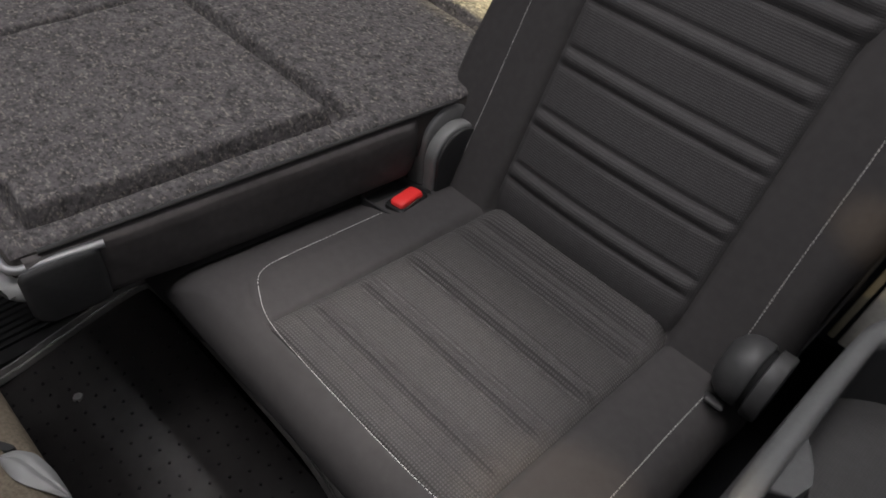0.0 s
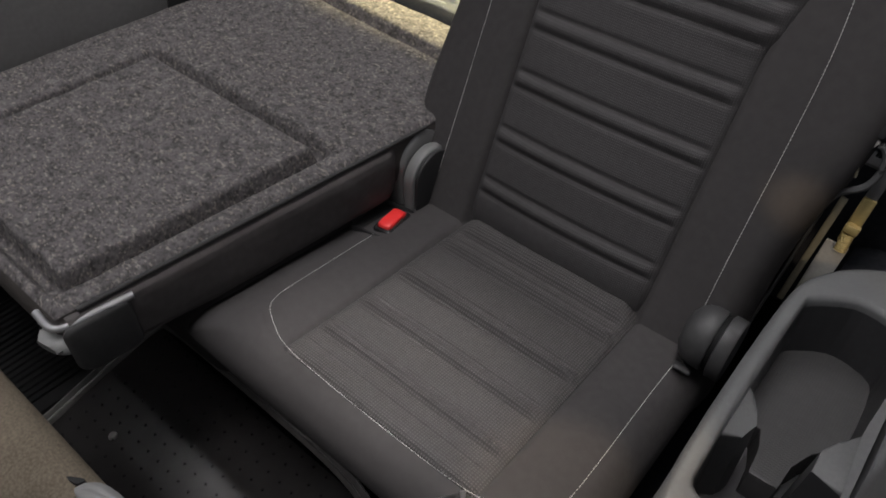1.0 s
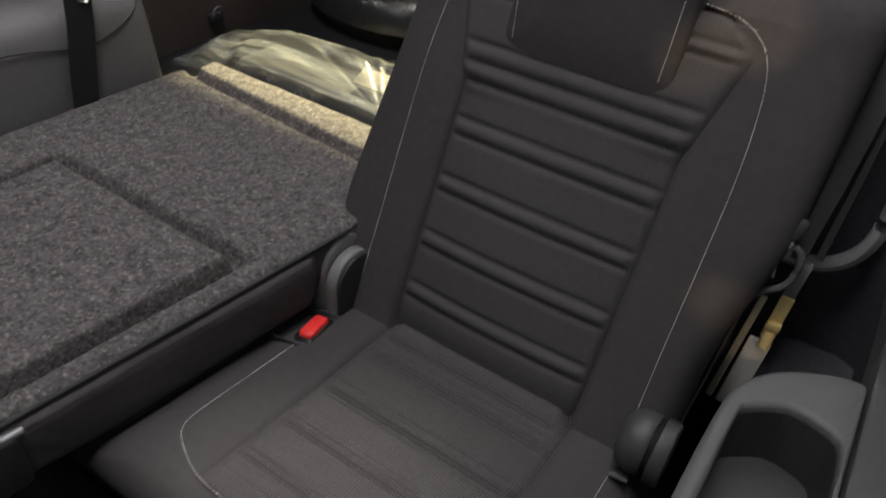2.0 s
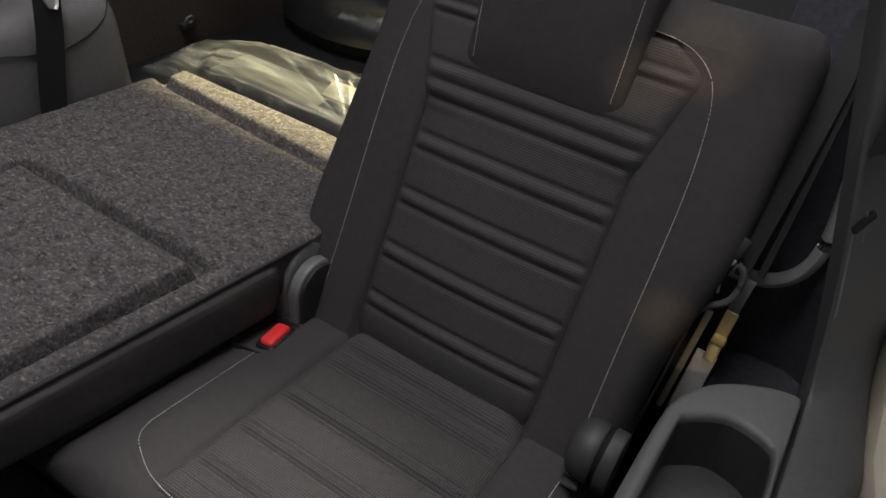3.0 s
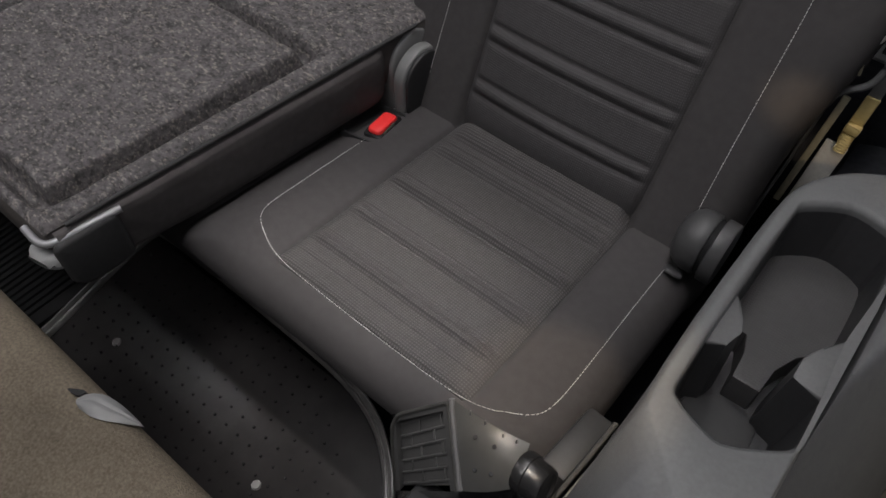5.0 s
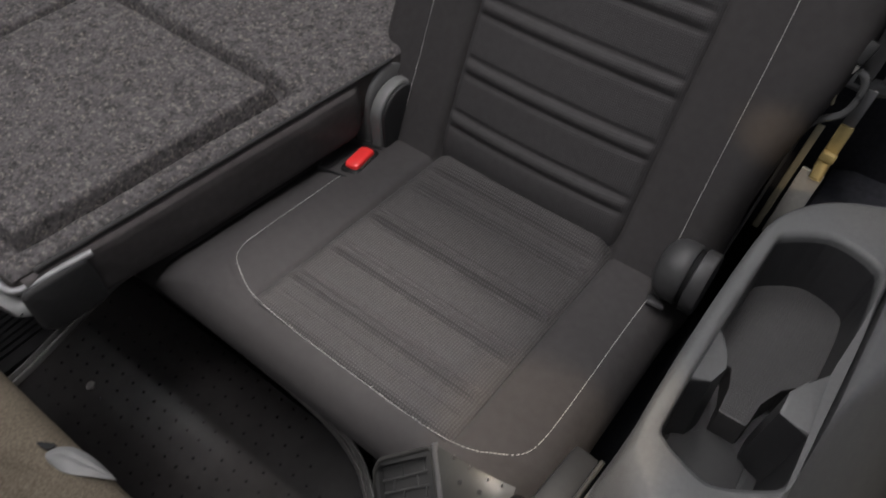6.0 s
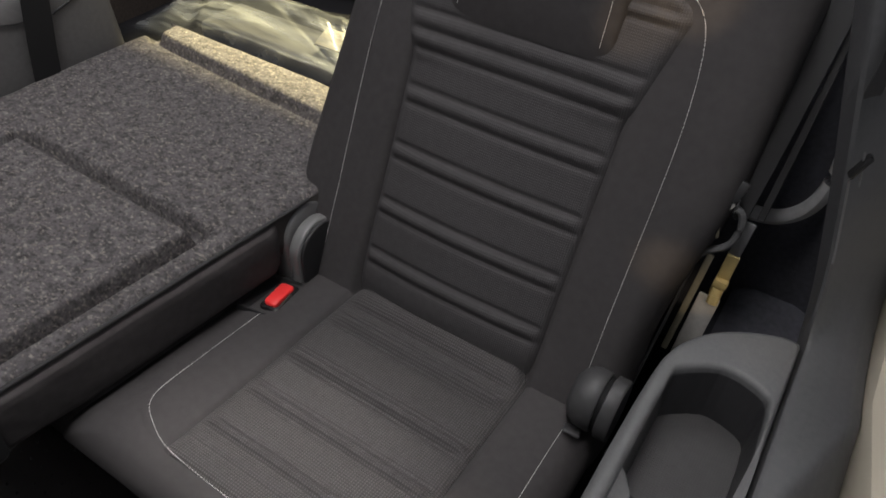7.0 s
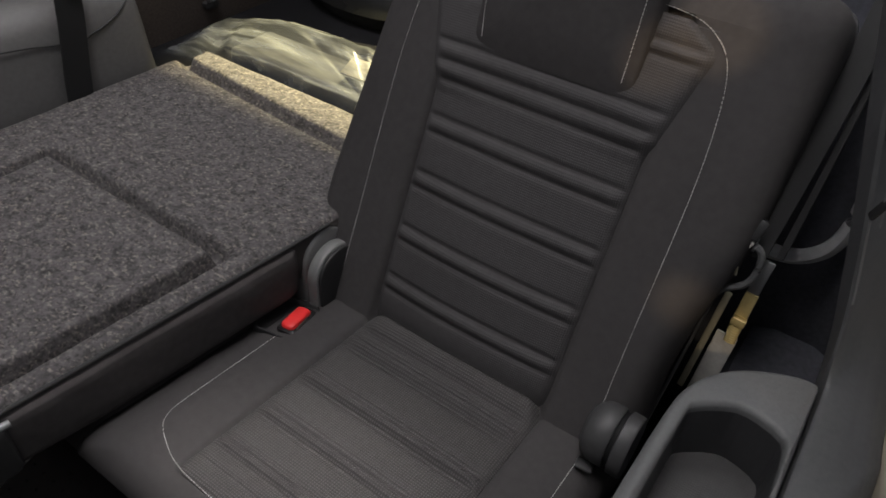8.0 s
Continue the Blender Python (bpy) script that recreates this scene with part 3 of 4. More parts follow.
    for off, dz in ((0.01, -0.16), (0.0, -0.10), (0.004, -0.03), (0.02, -0.006), (0.05, 0.0)):
        rings.append([(x - 0.0, y, 0.415 + dz) for x, y in rounded(-0.79, -0.268, -0.36, 0.06, 0.05, 6, off)])
    part("cushion", loft(rings, True, True, True), M_SEAT, f)
    # hinge cover between the seats: two stepped lobes and a dark end plate
    def lobe(xa, xb, r, cy, cz, round_off=0.005):
        rs = []
        for x, k in ((xa, r - round_off), (xa + round_off * 0.4, r - round_off * 0.3), (xa + round_off, r), (xb - round_off, r), (xb - round_off * 0.4, r - round_off * 0.3), (xb, r - round_off)):
            ring = [(x, cy + k * math.cos(a), cz + k * math.sin(a)) for a in (math.pi * i / 24 for i in range(25))]
            ring += [(x, cy - k * 0.96, cz - 0.10), (x, cy + k * 0.96, cz - 0.10)]
            rs.append(ring)
        return loft(rs, True, True, True)
    hinge = part("hinge_cover", lobe(-0.2700, -0.2370, 0.046, 0.018, 0.461), M_HINGE, f, "grey plastic hinge cover")
    part("hinge_cap", lobe(-0.2335, -0.2145, 0.044, 0.011, 0.447, 0.0035), M_HINGE, hinge)
    part("end_plate", lobe(-0.2143, -0.2085, 0.0405, 0.011, 0.447, 0.002), M_PLASTIC, hinge, "black end plate")
    return f


folded_seat()


# ---- side trim with storage bin ----
def ring_by_angle(poly, centre, n=168):
    """Where rays from the centre meet a closed outline."""
    c = Vector(centre)
    pts = [Vector(q) for q in poly]
    out = []
    for k in range(n):
        a = 2 * math.pi * k / n
        d = Vector((math.cos(a), math.sin(a) * 2.6)).normalized()
        best = None
        for p, q in zip(pts, pts[1:] + pts[:1]):
            e = q - p
            det = d.x * -e.y + e.x * d.y
            if abs(det) < 1e-12:
                continue
            w = p - c
            t = (w.x * -e.y + e.x * w.y) / det
            u = (d.x * w.y - d.y * w.x) / det
            if t > 0 and -1e-6 <= u <= 1 + 1e-6 and (best is None or t > best):
                best = t
        out.append(c + (best or 0.05) * d)
    return out


RIM_Z = 0.606


def side_bin():
    s = thing("side_trim", (0.35, -0.15, 0.10), "dark grey plastic side trim with cup holder bin", "trim panel", "", "")
    centre = (0.352, -0.165)
    outer = soften([(0.2865, -0.315), (0.2865, -0.06), (0.296, -0.01), (0.325, 0.032), (0.375, 0.060), (0.4025, 0.064), (0.4035, 0.05), (0.4035, -0.42), (0.395, -0.425), (0.345, -0.375), (0.306, -0.335)], 2)
    hole = soften([(0.3045, -0.284), (0.3045, -0.053), (0.3095, -0.042), (0.339, -0.0195), (0.3585, -0.0165), (0.3890, -0.0255), (0.3955, -0.040), (0.3985, -0.10), (0.4005, -0.262), (0.3985, -0.277), (0.3850, -0.2885), (0.3580, -0.3065), (0.3450, -0.3075), (0.3100, -0.2955)], 1)
    n = 360
    o, h = ring_by_angle(outer, centre, n), ring_by_angle(hole, centre, n)
    def shift(ring, k, z, c=Vector(centre)):
        out = []
        for v in ring:
            d = (v - c).normalized()
            out.append((min(v.x + d.x * k, 0.4028 if k < 0.02 else 1.0), v.y + d.y * k, z))
        return out
    def slope(ring, k, dz):
        """Outward and down; the front end falls away more gently."""
        out = []
        for v in ring:
            front = max(0.0, min(1.0, (-0.28 - v.y) / 0.07)) * (1 if v.x < 0.40 else 0)
            out.append((v.x - (0.002 * k + 0.012 * k * front if v.x < 0.40 else 0), v.y - 0.055 * k * front + (0.010 * k if v.y > 0 else 0), RIM_Z - dz * (1 - 0.35 * front)))
        return out
    rings = [slope(o, 3.0, 0.36), slope(o, 2.0, 0.20), slope(o, 1.0, 0.07), slope(o, 0.3, 0.018), slope(o, 0.0, 0.006)]
    rings += [shift(o, -0.0030, RIM_Z - 0.0030), shift(o, -0.0065, RIM_Z - 0.0010), shift(o, -0.0100, RIM_Z)]
    rings += [shift(h, 0.0062, RIM_Z), shift(h, 0.0046, RIM_Z - 0.0005), shift(h, 0.0012, RIM_Z - 0.0035), shift(h, 0.0004, RIM_Z - 0.0060), shift(h, 0.0, RIM_Z - 0.011)]
    part("bin_body", loft(rings, True), M_TRIM, s, "dark grey grained plastic")
    rings = [shift(h, 0.0002, RIM_Z - 0.010), shift(h, -0.0022, 0.5545), shift(h, -0.0030, 0.5300), shift(h, -0.0044, 0.512), shift(h, -0.0062, 0.497), shift(h, -0.010, 0.494)]
    part("bin_liner", loft(rings, True, False, True), M_BIN_SHADE, s, "plastic liner, dark for the shade inside the bin")
    # raised shelf floor in the rear part, its nose reaching between the tabs
    shelf = [Vector(q) for q in ((0.3030, -0.150), (0.3030, -0.052), (0.3100, -0.037), (0.3390, -0.015), (0.3600, -0.012), (0.3900, -0.021), (0.3985, -0.036), (0.4005, -0.118), (0.3750, -0.146), (0.3650, -0.172), (0.3635, -0.1985), (0.3625, -0.2000), (0.3380, -0.2005), (0.3368, -0.1990), (0.3350, -0.173), (0.3280, -0.152))]
    lower = lambda k, z: [(0.350 + (v.x - 0.350) * k, -0.12 + (v.y + 0.12) * k, z) for v in shelf]
    part("shelf", loft([lower(1.02, 0.490), lower(1.0, 0.5255), lower(0.992, 0.5278), lower(0.975, 0.5285), lower(0.96, 0.5285)], True, False, True), M_MAT_RIB, s, "ribbed grey liner floor")
    # raised floor of the cup well, black to carry the shade of its depth
    well = [(0.3120, -0.227), (0.3385, -0.204), (0.3630, -0.204), (0.3800, -0.217), (0.3830, -0.262), (0.3560, -0.287), (0.3240, -0.276), (0.3120, -0.262)]
    grown = lambda k, z: [(0.348 + (x - 0.348) * k, -0.244 + (y + 0.244) * k, z) for x, y in well]
    part("well_floor", loft([grown(1.0, 0.492), grown(1.0, 0.4965), grown(0.98, 0.4980), grown(0.95, 0.4982)], True, False, True), M_PLASTIC, s)
    # two tabs that narrow the opening, sides drawn outwards below and darkened for shade
    for pts, side in ((((0.3008, -0.168), (0.3096, -0.1745), (0.3190, -0.1885), (0.3240, -0.2014), (0.3190, -0.2213), (0.3045, -0.231), (0.3008, -0.232)), 1), (((0.4022, -0.145), (0.3825, -0.1725), (0.3742, -0.1893), (0.3742, -0.213), (0.3965, -0.2193), (0.4022, -0.222)), -1)):
        a = [Vector(q) for q in pts]
        edge = 0.3008 if side > 0 else 0.4022
        def ring(k, z, drop=0.0):
            out = []
            for v in a:
                w = abs(v.x - edge)
                out.append((v.x + side * k * min(1.0, w / 0.01), -0.197 + (v.y + 0.197) * (1 + 6 * k), z - drop * w))
            return out
        tab = part("tab", loft([ring(0.004, 0.492), ring(0.0, 0.5925)], True), M_BIN_SHADE, s)
        part("tab_top", loft([ring(0.0, 0.5925), ring(0.0, 0.5945, 0.10), ring(-0.002, 0.5975, 0.22), ring(-0.004, 0.5985, 0.25)], True, False, True), M_TRIM, tab, "grey grained top")
    return s


side_bin()


def side_pillar():
    """The trim beyond the seam: rises and leans in as the car's flank does."""
    inner = [(0.4065, -0.60, 0.598), (0.4065, -0.42, 0.602), (0.4065, -0.20, 0.603), (0.4065, 0.05, 0.603), (0.404, 0.068, 0.615), (0.392, 0.085, 0.690), (0.3750, 0.091, 0.760), (0.3585, 0.094, 0.825), (0.3420, 0.098, 0.884), (0.308, 0.112, 1.00), (0.275, 0.13, 1.12)]
    outer = [(0.512, -0.60, 0.580), (0.512, -0.42, 0.585), (0.510, -0.20, 0.588), (0.478, 0.02, 0.580), (0.475, 0.16, 0.556), (0.476, 0.31, 0.548), (0.475, 0.31, 0.66), (0.470, 0.27, 0.78), (0.460, 0.20, 0.90), (0.435, 0.085, 1.02), (0.41, 0.11, 1.14)]
    a, b = soften(inner, 2, False), soften(outer, 2, False)
    def even(pts, n=170):
        return [pts[min(int(k), len(pts) - 2)].lerp(pts[min(int(k), len(pts) - 2) + 1], k - min(int(k), len(pts) - 2)) for k in ((len(pts) - 1) * i / (n - 1) for i in range(n))]
    fine_a, fine_b = even(a), even(b)
    shape = ((0.0, -0.06), (0.0, -0.010), (0.02, -0.002), (0.06, 0.001), (0.25, 0.006), (0.5, 0.009), (0.75, 0.007), (0.95, 0.001), (1.0, -0.006), (1.0, -0.05))
    rows = list(shape[:3])
    for k in range(38):
        u = 0.04 + 0.92 * k / 37
        (u0, w0), (u1, w1) = next((e, f) for e, f in zip(shape[2:], shape[3:]) if e[0] <= u <= f[0])
        rows.append((u, w0 + (w1 - w0) * (u - u0) / (u1 - u0)))
    rows += list(shape[8:])
    def beyond(v):
        """How far a point lies past the crease, from which the trim falls towards the door."""
        return max(0.0, 0.95 * (v.x - 0.408) - 0.3125 * (v.y + 0.195)) if v.z < 0.64 and v.y < 0.1 else 0.0
    rings = []
    for u, w in rows:
        ring = [p.lerp(q, u) + Vector((0, -0.35 * w if p.y > 0.05 else 0, w)) for p, q in zip(fine_a, fine_b)]
        rings.append([v - Vector((0, 0, 1.7 * beyond(v))) for v in ring])
    s = thing("pillar_trim", (0.43, 0.02, 0.60), "charcoal plastic pillar trim beside the bin", "trim panel")
    part("panel", loft(rings, False), M_TRIM_DARK, s)
    # solid black block, stands for the shade inside the slot
    part("clip_slot", box((0.005, 0.010, 0.026), (0.3745, 0.083, 0.803), (0, 22, 18), 0.002), M_RUBBER, s, "black block for the dark of a clip slot")
    # dark inlay in place of the grip recess's inner shade
    grip = soften([(0.3510, 0.0, 0.856), (0.3580, 0.0, 0.863), (0.3650, 0.0, 0.868), (0.3600, 0.0, 0.888), (0.3545, 0.0, 0.915), (0.3520, 0.0, 0.922), (0.3505, 0.0, 0.915), (0.3530, 0.0, 0.885)], 1)
    part("grip_inlay", loft([[(v.x, 0.0925 - 0.30 * (v.x - 0.352), v.z) for v in grip], [(v.x, 0.110, v.z) for v in grip]], True, True, False), M_PLASTIC, s, "black inlay for the shade in a grip recess")
    # thin pale tubes stand in for highlights along the trim's edge
    part("edge_glint", tube([p + Vector((0.003, -0.006, 0.0)) for p in a if 0.695 < p.z < 0.80], 0.0011, 6), M_HINGE, s, "pale bead for the edge highlight")
    part("edge_glint", tube([p + Vector((0.012, -0.010, 0.0)) for p in a if 0.775 < p.z < 0.82], 0.0009, 6), M_HINGE, s, "pale bead for the edge highlight")
    return s


side_pillar()


# ---- seat belt and bracket beside the backrest ----
def belt():
    b = thing("seat_belt", (0.29, 0.17, 0.39), "black seat belt on a yellow plated steel bracket", "seat belt")
    part("strap", ribbon([(0.2950, 0.155, 0.650), (0.2985, 0.195, 0.725), (0.3000, 0.245, 0.785), (0.3005, 0.300, 0.836), (0.3005, 0.36, 0.890), (0.302, 0.46, 1.03), (0.31, 0.55, 1.19)], (1, -0.2, 0.25), lambda k: 0.015 + 0.016 * min(1.0, k * 2), 0.002), M_WEB, b)
    part("strap", ribbon([(0.315, 0.170, 0.650), (0.318, 0.215, 0.730), (0.319, 0.28, 0.80), (0.319, 0.36, 0.875), (0.32, 0.48, 1.04), (0.33, 0.57, 1.20)], (1, -0.3, 0.3), 0.008, 0.002), M_WEB, b)
    part("bracket", box((0.0270, 0.004, 0.124), (0.2935, 0.170, 0.453), (0, 3, 0), 0.0015), M_STEEL, b, "bright steel bracket")
    part("bracket_plate", box((0.0155, 0.005, 0.070), (0.3025, 0.168, 0.556), (0, 3, 0), 0.002), M_BRASS, b, "yellow plated steel plate")
    part("bracket_top", box((0.0135, 0.004, 0.056), (0.3055, 0.170, 0.614), (0, 4, 0), 0.002), M_CHROME, b, "bare steel upper end")
    part("side_rail", box((0.0085, 0.004, 0.184), (0.2735, 0.166, 0.489), (0, 4, 0), 0.0015), M_PALE, b, "pale plated steel rail")
    part("bolt", box((0.0175, 0.010, 0.013), (0.3025, 0.163, 0.547), (0, 5, 0), 0.003), M_BRASS, b)
    rs = []
    for k in range(29):
        r = 0.0066 + 0.0010 * math.cos(k * math.pi / 2)
        rs.append([(0.3020 + r * math.cos(t), 0.163 + 0.6 * r * math.sin(t), 0.512 + 0.001 * k) for t in (2 * math.pi * q / 16 for q in range(16))])
    part("threaded_sleeve", loft(rs, True, True, True), M_BRASS, b)
    loop = [(0.259, 0.150, 0.556), (0.263, 0.148, 0.580), (0.276, 0.148, 0.600), (0.296, 0.150, 0.614), (0.301, 0.152, 0.640), (0.297, 0.152, 0.662), (0.288, 0.150, 0.668)]
    part("guide_loop", tube(soften(loop, 2, False), 0.0042), M_TRIM, b, "dark grey plastic belt guide")
    part("tongue", box((0.009, 0.004, 0.013), (0.2800, 0.150, 0.667), (0, 24, 0), 0.002), M_STEEL, b, "bright belt tongue")
    part("tongue_grip", box((0.011, 0.007, 0.026), (0.2850, 0.152, 0.688), (-20, 16, 0), 0.003), M_PLASTIC, b, "black tongue grip")
    part("spring", tube([(0.274 + 0.006 * w, 0.150, 0.655 - 0.034 * w) for w in (0, 0.3, 0.6, 1.0)], 0.0018, 6), M_PALE, b, "thin plated wire")
    return b


belt()


# ---- wheel-arch hollow and its rim ----
def pocket_rim():
    path = soften([(0.262, 0.35, 0.530), (0.300, 0.35, 0.528), (0.335, 0.35, 0.538), (0.362, 0.35, 0.570), (0.371, 0.35, 0.620), (0.364, 0.35, 0.70), (0.348, 0.36, 0.80), (0.33, 0.38, 0.95)], 2, False)
    ob = part("quarter_trim_rim", tube(path, 0.013, 10, 0.8), M_RIM)
    return tagged(ob, "dark grey rounded rim of the quarter trim pocket", "trim panel")


pocket_rim()
structure("wall_quarter", box((0.03, 0.78, 0.96), (0.450, 0.75, 0.49), (0, -6, 0), 0.004), M_LINING, "charcoal quarter panel lining")
structure("wall_pocket", box((0.26, 0.02, 0.74), (0.35, 0.385, 0.57), (0, 0, 0), 0.004), M_LINING, "black lining of the quarter pocket")
structure("wheel_arch", box((0.14, 0.62, 0.36), (0.37, 0.44, 0.20), (0, 0, 0), 0.04), M_LINING, "black carpeted wheel arch")


# ---- door jamb ----
def jamb():
    rings = []
    for x, z in ((0.477, 0.40), (0.477, 0.580), (0.481, 0.588), (0.50, 0.592), (0.56, 0.595), (0.58, 0.58), (0.585, 0.40)):
        rings.append([(x + 0.037 * min(1.0, max(0.0, (0.02 - y) / 0.20)), y, z) for y in (-0.9, -0.4, -0.18, -0.1, 0.04, 0.20, 0.40)])
    structure("door_jamb", loft(rings, False), M_BODY, "beige painted door sill and jamb")
    bm = loft([[(0.488 + 0.15 * u - lean, 0.360 + 0.45 * (z - 0.56) - 0.02 * math.sin(u * 3.14), z) for u in (0, 0.1, 0.3, 0.6, 1.0)] for z, lean in ((0.56, 0.0), (0.7, 0.004), (0.8, 0.010), (1.0, 0.025), (1.2, 0.05))], False)
    structure("door_pillar", bm, M_BODY, "beige painted body pillar")


jamb()


# ---- left side trim, with a hanging belt ----
def left_trim():
    s = thing("side_trim", (-0.86, -0.1, 0.10), "grey plastic side trim with rounded armrest", "trim panel")
    prof = [(-0.822, 0.30), (-0.822, 0.50), (-0.824, 0.615), (-0.828, 0.640), (-0.838, 0.658), (-0.855, 0.668), (-0.885, 0.670), (-0.95, 0.672)]
    rings = []
    for x, z in prof:
        k = max(0.0, (z - 0.5) / 0.17)
        path = soften([(x, -0.75, z), (x, -0.40, z), (x, 0.150, z), (x - 0.006, 0.192 - 0.012 * k, z), (x - 0.06, 0.200 - 0.012 * k, z), (-0.96, 0.205 - 0.012 * k, z)], 2, False)
        rings.append(path)
    part("panel", loft(rings, False), M_LEFT, s)
    part("seam_line", tube(soften([(-0.8235, 0.070, 0.606), (-0.8245, 0.12, 0.618), (-0.830, 0.160, 0.642), (-0.846, 0.176, 0.664)], 2, False), 0.0018), M_PLASTIC, s, "dark shut line")
    part("groove", tube([(-0.8228, -0.40, 0.638), (-0.8228, -0.08, 0.6285), (-0.8228, -0.03, 0.620), (-0.8226, 0.0, 0.612), (-0.8224, 0.07, 0.604)], 0.0011, 6), M_PLASTIC, s, "faint shut line")
    return s


left_trim()
structure("wall_left_lower", box((0.03, 2.2, 0.85), (-0.975, -0.25, 0.425), (0, 0, 0), 0.004), M_BLACK, "charcoal lower side lining")
left_strap = part("hanging_belt", ribbon([(-0.806, 0.012, 0.505), (-0.810, 0.023, 0.56), (-0.814, 0.041, 0.64), (-0.824, 0.055, 0.70), (-0.86, 0.085, 0.86), (-0.90, 0.11, 1.1), (-0.93, 0.13, 1.3)], (0, 1, -0.25), 0.048, 0.002), M_WEB)
rings = []
for k, (w, t) in enumerate(((0.010, 0.0016), (0.019, 0.0026), (0.023, 0.0030), (0.024, 0.0030), (0.024, 0.0030), (0.018, 0.0020))):
    z = 0.679 + 0.0065 * k
    rings.append([(-0.8160 - 0.30 * (z - 0.679) + px, 0.0560 + 0.12 * (z - 0.679) + py, z - 0.25 * py) for px, py in rounded(-t / 2, t / 2, -w / 2, w / 2, 0.0007, 3)])
part("belt_tongue", loft(rings, True, True, True), M_TONGUE, left_strap, "bright metal belt tongue")
tagged(left_strap, "black seat belt webbing hanging over the side trim", "seat belt")


# ---- plastic bag behind the folded seat ----
def crease(t, seed):
    """Straight-sided folds: a random walk of sharp ridges, -1 to 1."""
    k = math.floor(t)
    a, b = noise.noise((k * 7.31 + 0.37, seed, 0.5)), noise.noise(((k + 1) * 7.31 + 0.37, seed, 0.5))
    return 2.2 * (a + (b - a) * (t - k))


def bag():
    b = thing("plastic_bag", (-0.62, 0.40, 0.47), "clear crumpled plastic bag round a dark grey pack", "plastic bag")
    ridge = ((-0.925, 0.474), (-0.900, 0.490), (-0.870, 0.516), (-0.845, 0.530), (-0.765, 0.551), (-0.690, 0.569), (-0.475, 0.580), (-0.33, 0.574), (-0.30, 0.54))
    front = ((-0.925, 0.473), (-0.86, 0.484), (-0.80, 0.490), (-0.765, 0.518), (-0.65, 0.529), (-0.44, 0.526), (-0.30, 0.515))

    def along(line, x):
        for (xa, za), (xb, zb) in zip(line, line[1:]):
            if x <= xb:
                return za + (zb - za) * (x - xa) / (xb - xa)
        return line[-1][1]

    def film(u, v):
        x = -0.925 + 0.625 * u
        lead = 0.026 * min(1.0, max(0.0, (-0.785 - x) / 0.06))
        zf, zr = along(front, x), along(ridge, x)
        lines = ((0.0, 0.299 - lead, 0.474), (0.14, 0.301 - lead, zf - 0.002), (0.20, 0.306 - lead, zf + 0.002), (0.66, 0.386, zr), (0.82, 0.425, zr - 0.018), (1.0, 0.452, 0.472))
        for (va, ya, za), (vb, yb, zb) in zip(lines, lines[1:]):
            if v <= vb:
                k = (v - va) / (vb - va)
                y, z = ya + (yb - ya) * k, za + (zb - za) * k
                break
        free = min(1.0, max(0.0, (v - 0.17) / 0.10)) * min(1.0, (1 - v) / 0.2)
        fan = math.atan2(y - 0.300, -0.395 - x)
        tent = math.atan2(y - 0.395, x + 0.865)
        fold = 0.0075 * crease(fan * 9.0 + 0.3 * noise.noise((x * 9, y * 9, 2.0)), 1.5) * min(1.0, math.hypot(x + 0.395, y - 0.30) / 0.12)
        fold += 0.0045 * crease(fan * 23.0, 6.5) * min(1.0, math.hypot(x + 0.395, y - 0.30) / 0.2)
        fold += 0.0050 * crease(tent * 6.0, 3.5) * max(0.0, 1 - math.hypot(x + 0.865, y - 0.395) / 0.22)
        fold += 0.0028 * crease(18 * (x * 0.7 + y) + noise.noise((x * 12, y * 12, 8.0)), 8.5)
        low = max(0.0, (x + 0.40) / 0.08)
        return Vector((x, y + 0.003 * crease(x * 26, 4.5) * (1 if v < 0.14 else 0), z + fold * free * (0.55 if v > 0.6 else 1.0) - 0.004 * low * free))
    part("film", grid(260, 110, film), M_BAG, b, "clear crumpled film")
    rings = []
    for off, z in ((0.003, 0.4705), (0.0, 0.474), (0.0, 0.516), (0.0015, 0.519), (0.005, 0.521), (0.05, 0.524)):
        rings.append([(x, y, z + (0.010 * (x + 0.75) / 0.42 if z > 0.5 else 0) * (1 - (x + 0.75) / 0.6)) for x, y in rounded(-0.757, -0.325, 0.3045, 0.415, 0.012, 5, off)])
    part("content", loft(rings, True, True, True), M_CONTENT, b, "dark grey flat pack inside the film")
    part("card", box((0.11, 0.045, 0.004), (-0.438, 0.362, 0.549), (18, 2, 6), 0.0015), M_PAPER, b, "pale card sheet")
    return b


bag()
structure("boot_floor", box((1.22, 0.95, 0.03), (-0.36, 0.685, 0.455), (0, 0, 0), 0.004), M_DARK, "dark carpeted load floor")


# stands for an unidentified dark round shape behind the bag
def round_shape():
    rs = []
    for r, z in ((0.10, 0.47), (0.17, 0.475), (0.19, 0.51), (0.18, 0.56), (0.15, 0.585), (0.08, 0.585)):
        rs.append([(-0.72 + r * 1.3 * math.cos(a), 0.80 + r * math.sin(a), z) for a in (2 * math.pi * k / 40 for k in range(40))])
    return tagged(part("round_black_shape", loft(rs, True, True, True), M_RUBBER), "black tyre-like round shape on the load floor", "cover")


round_shape()


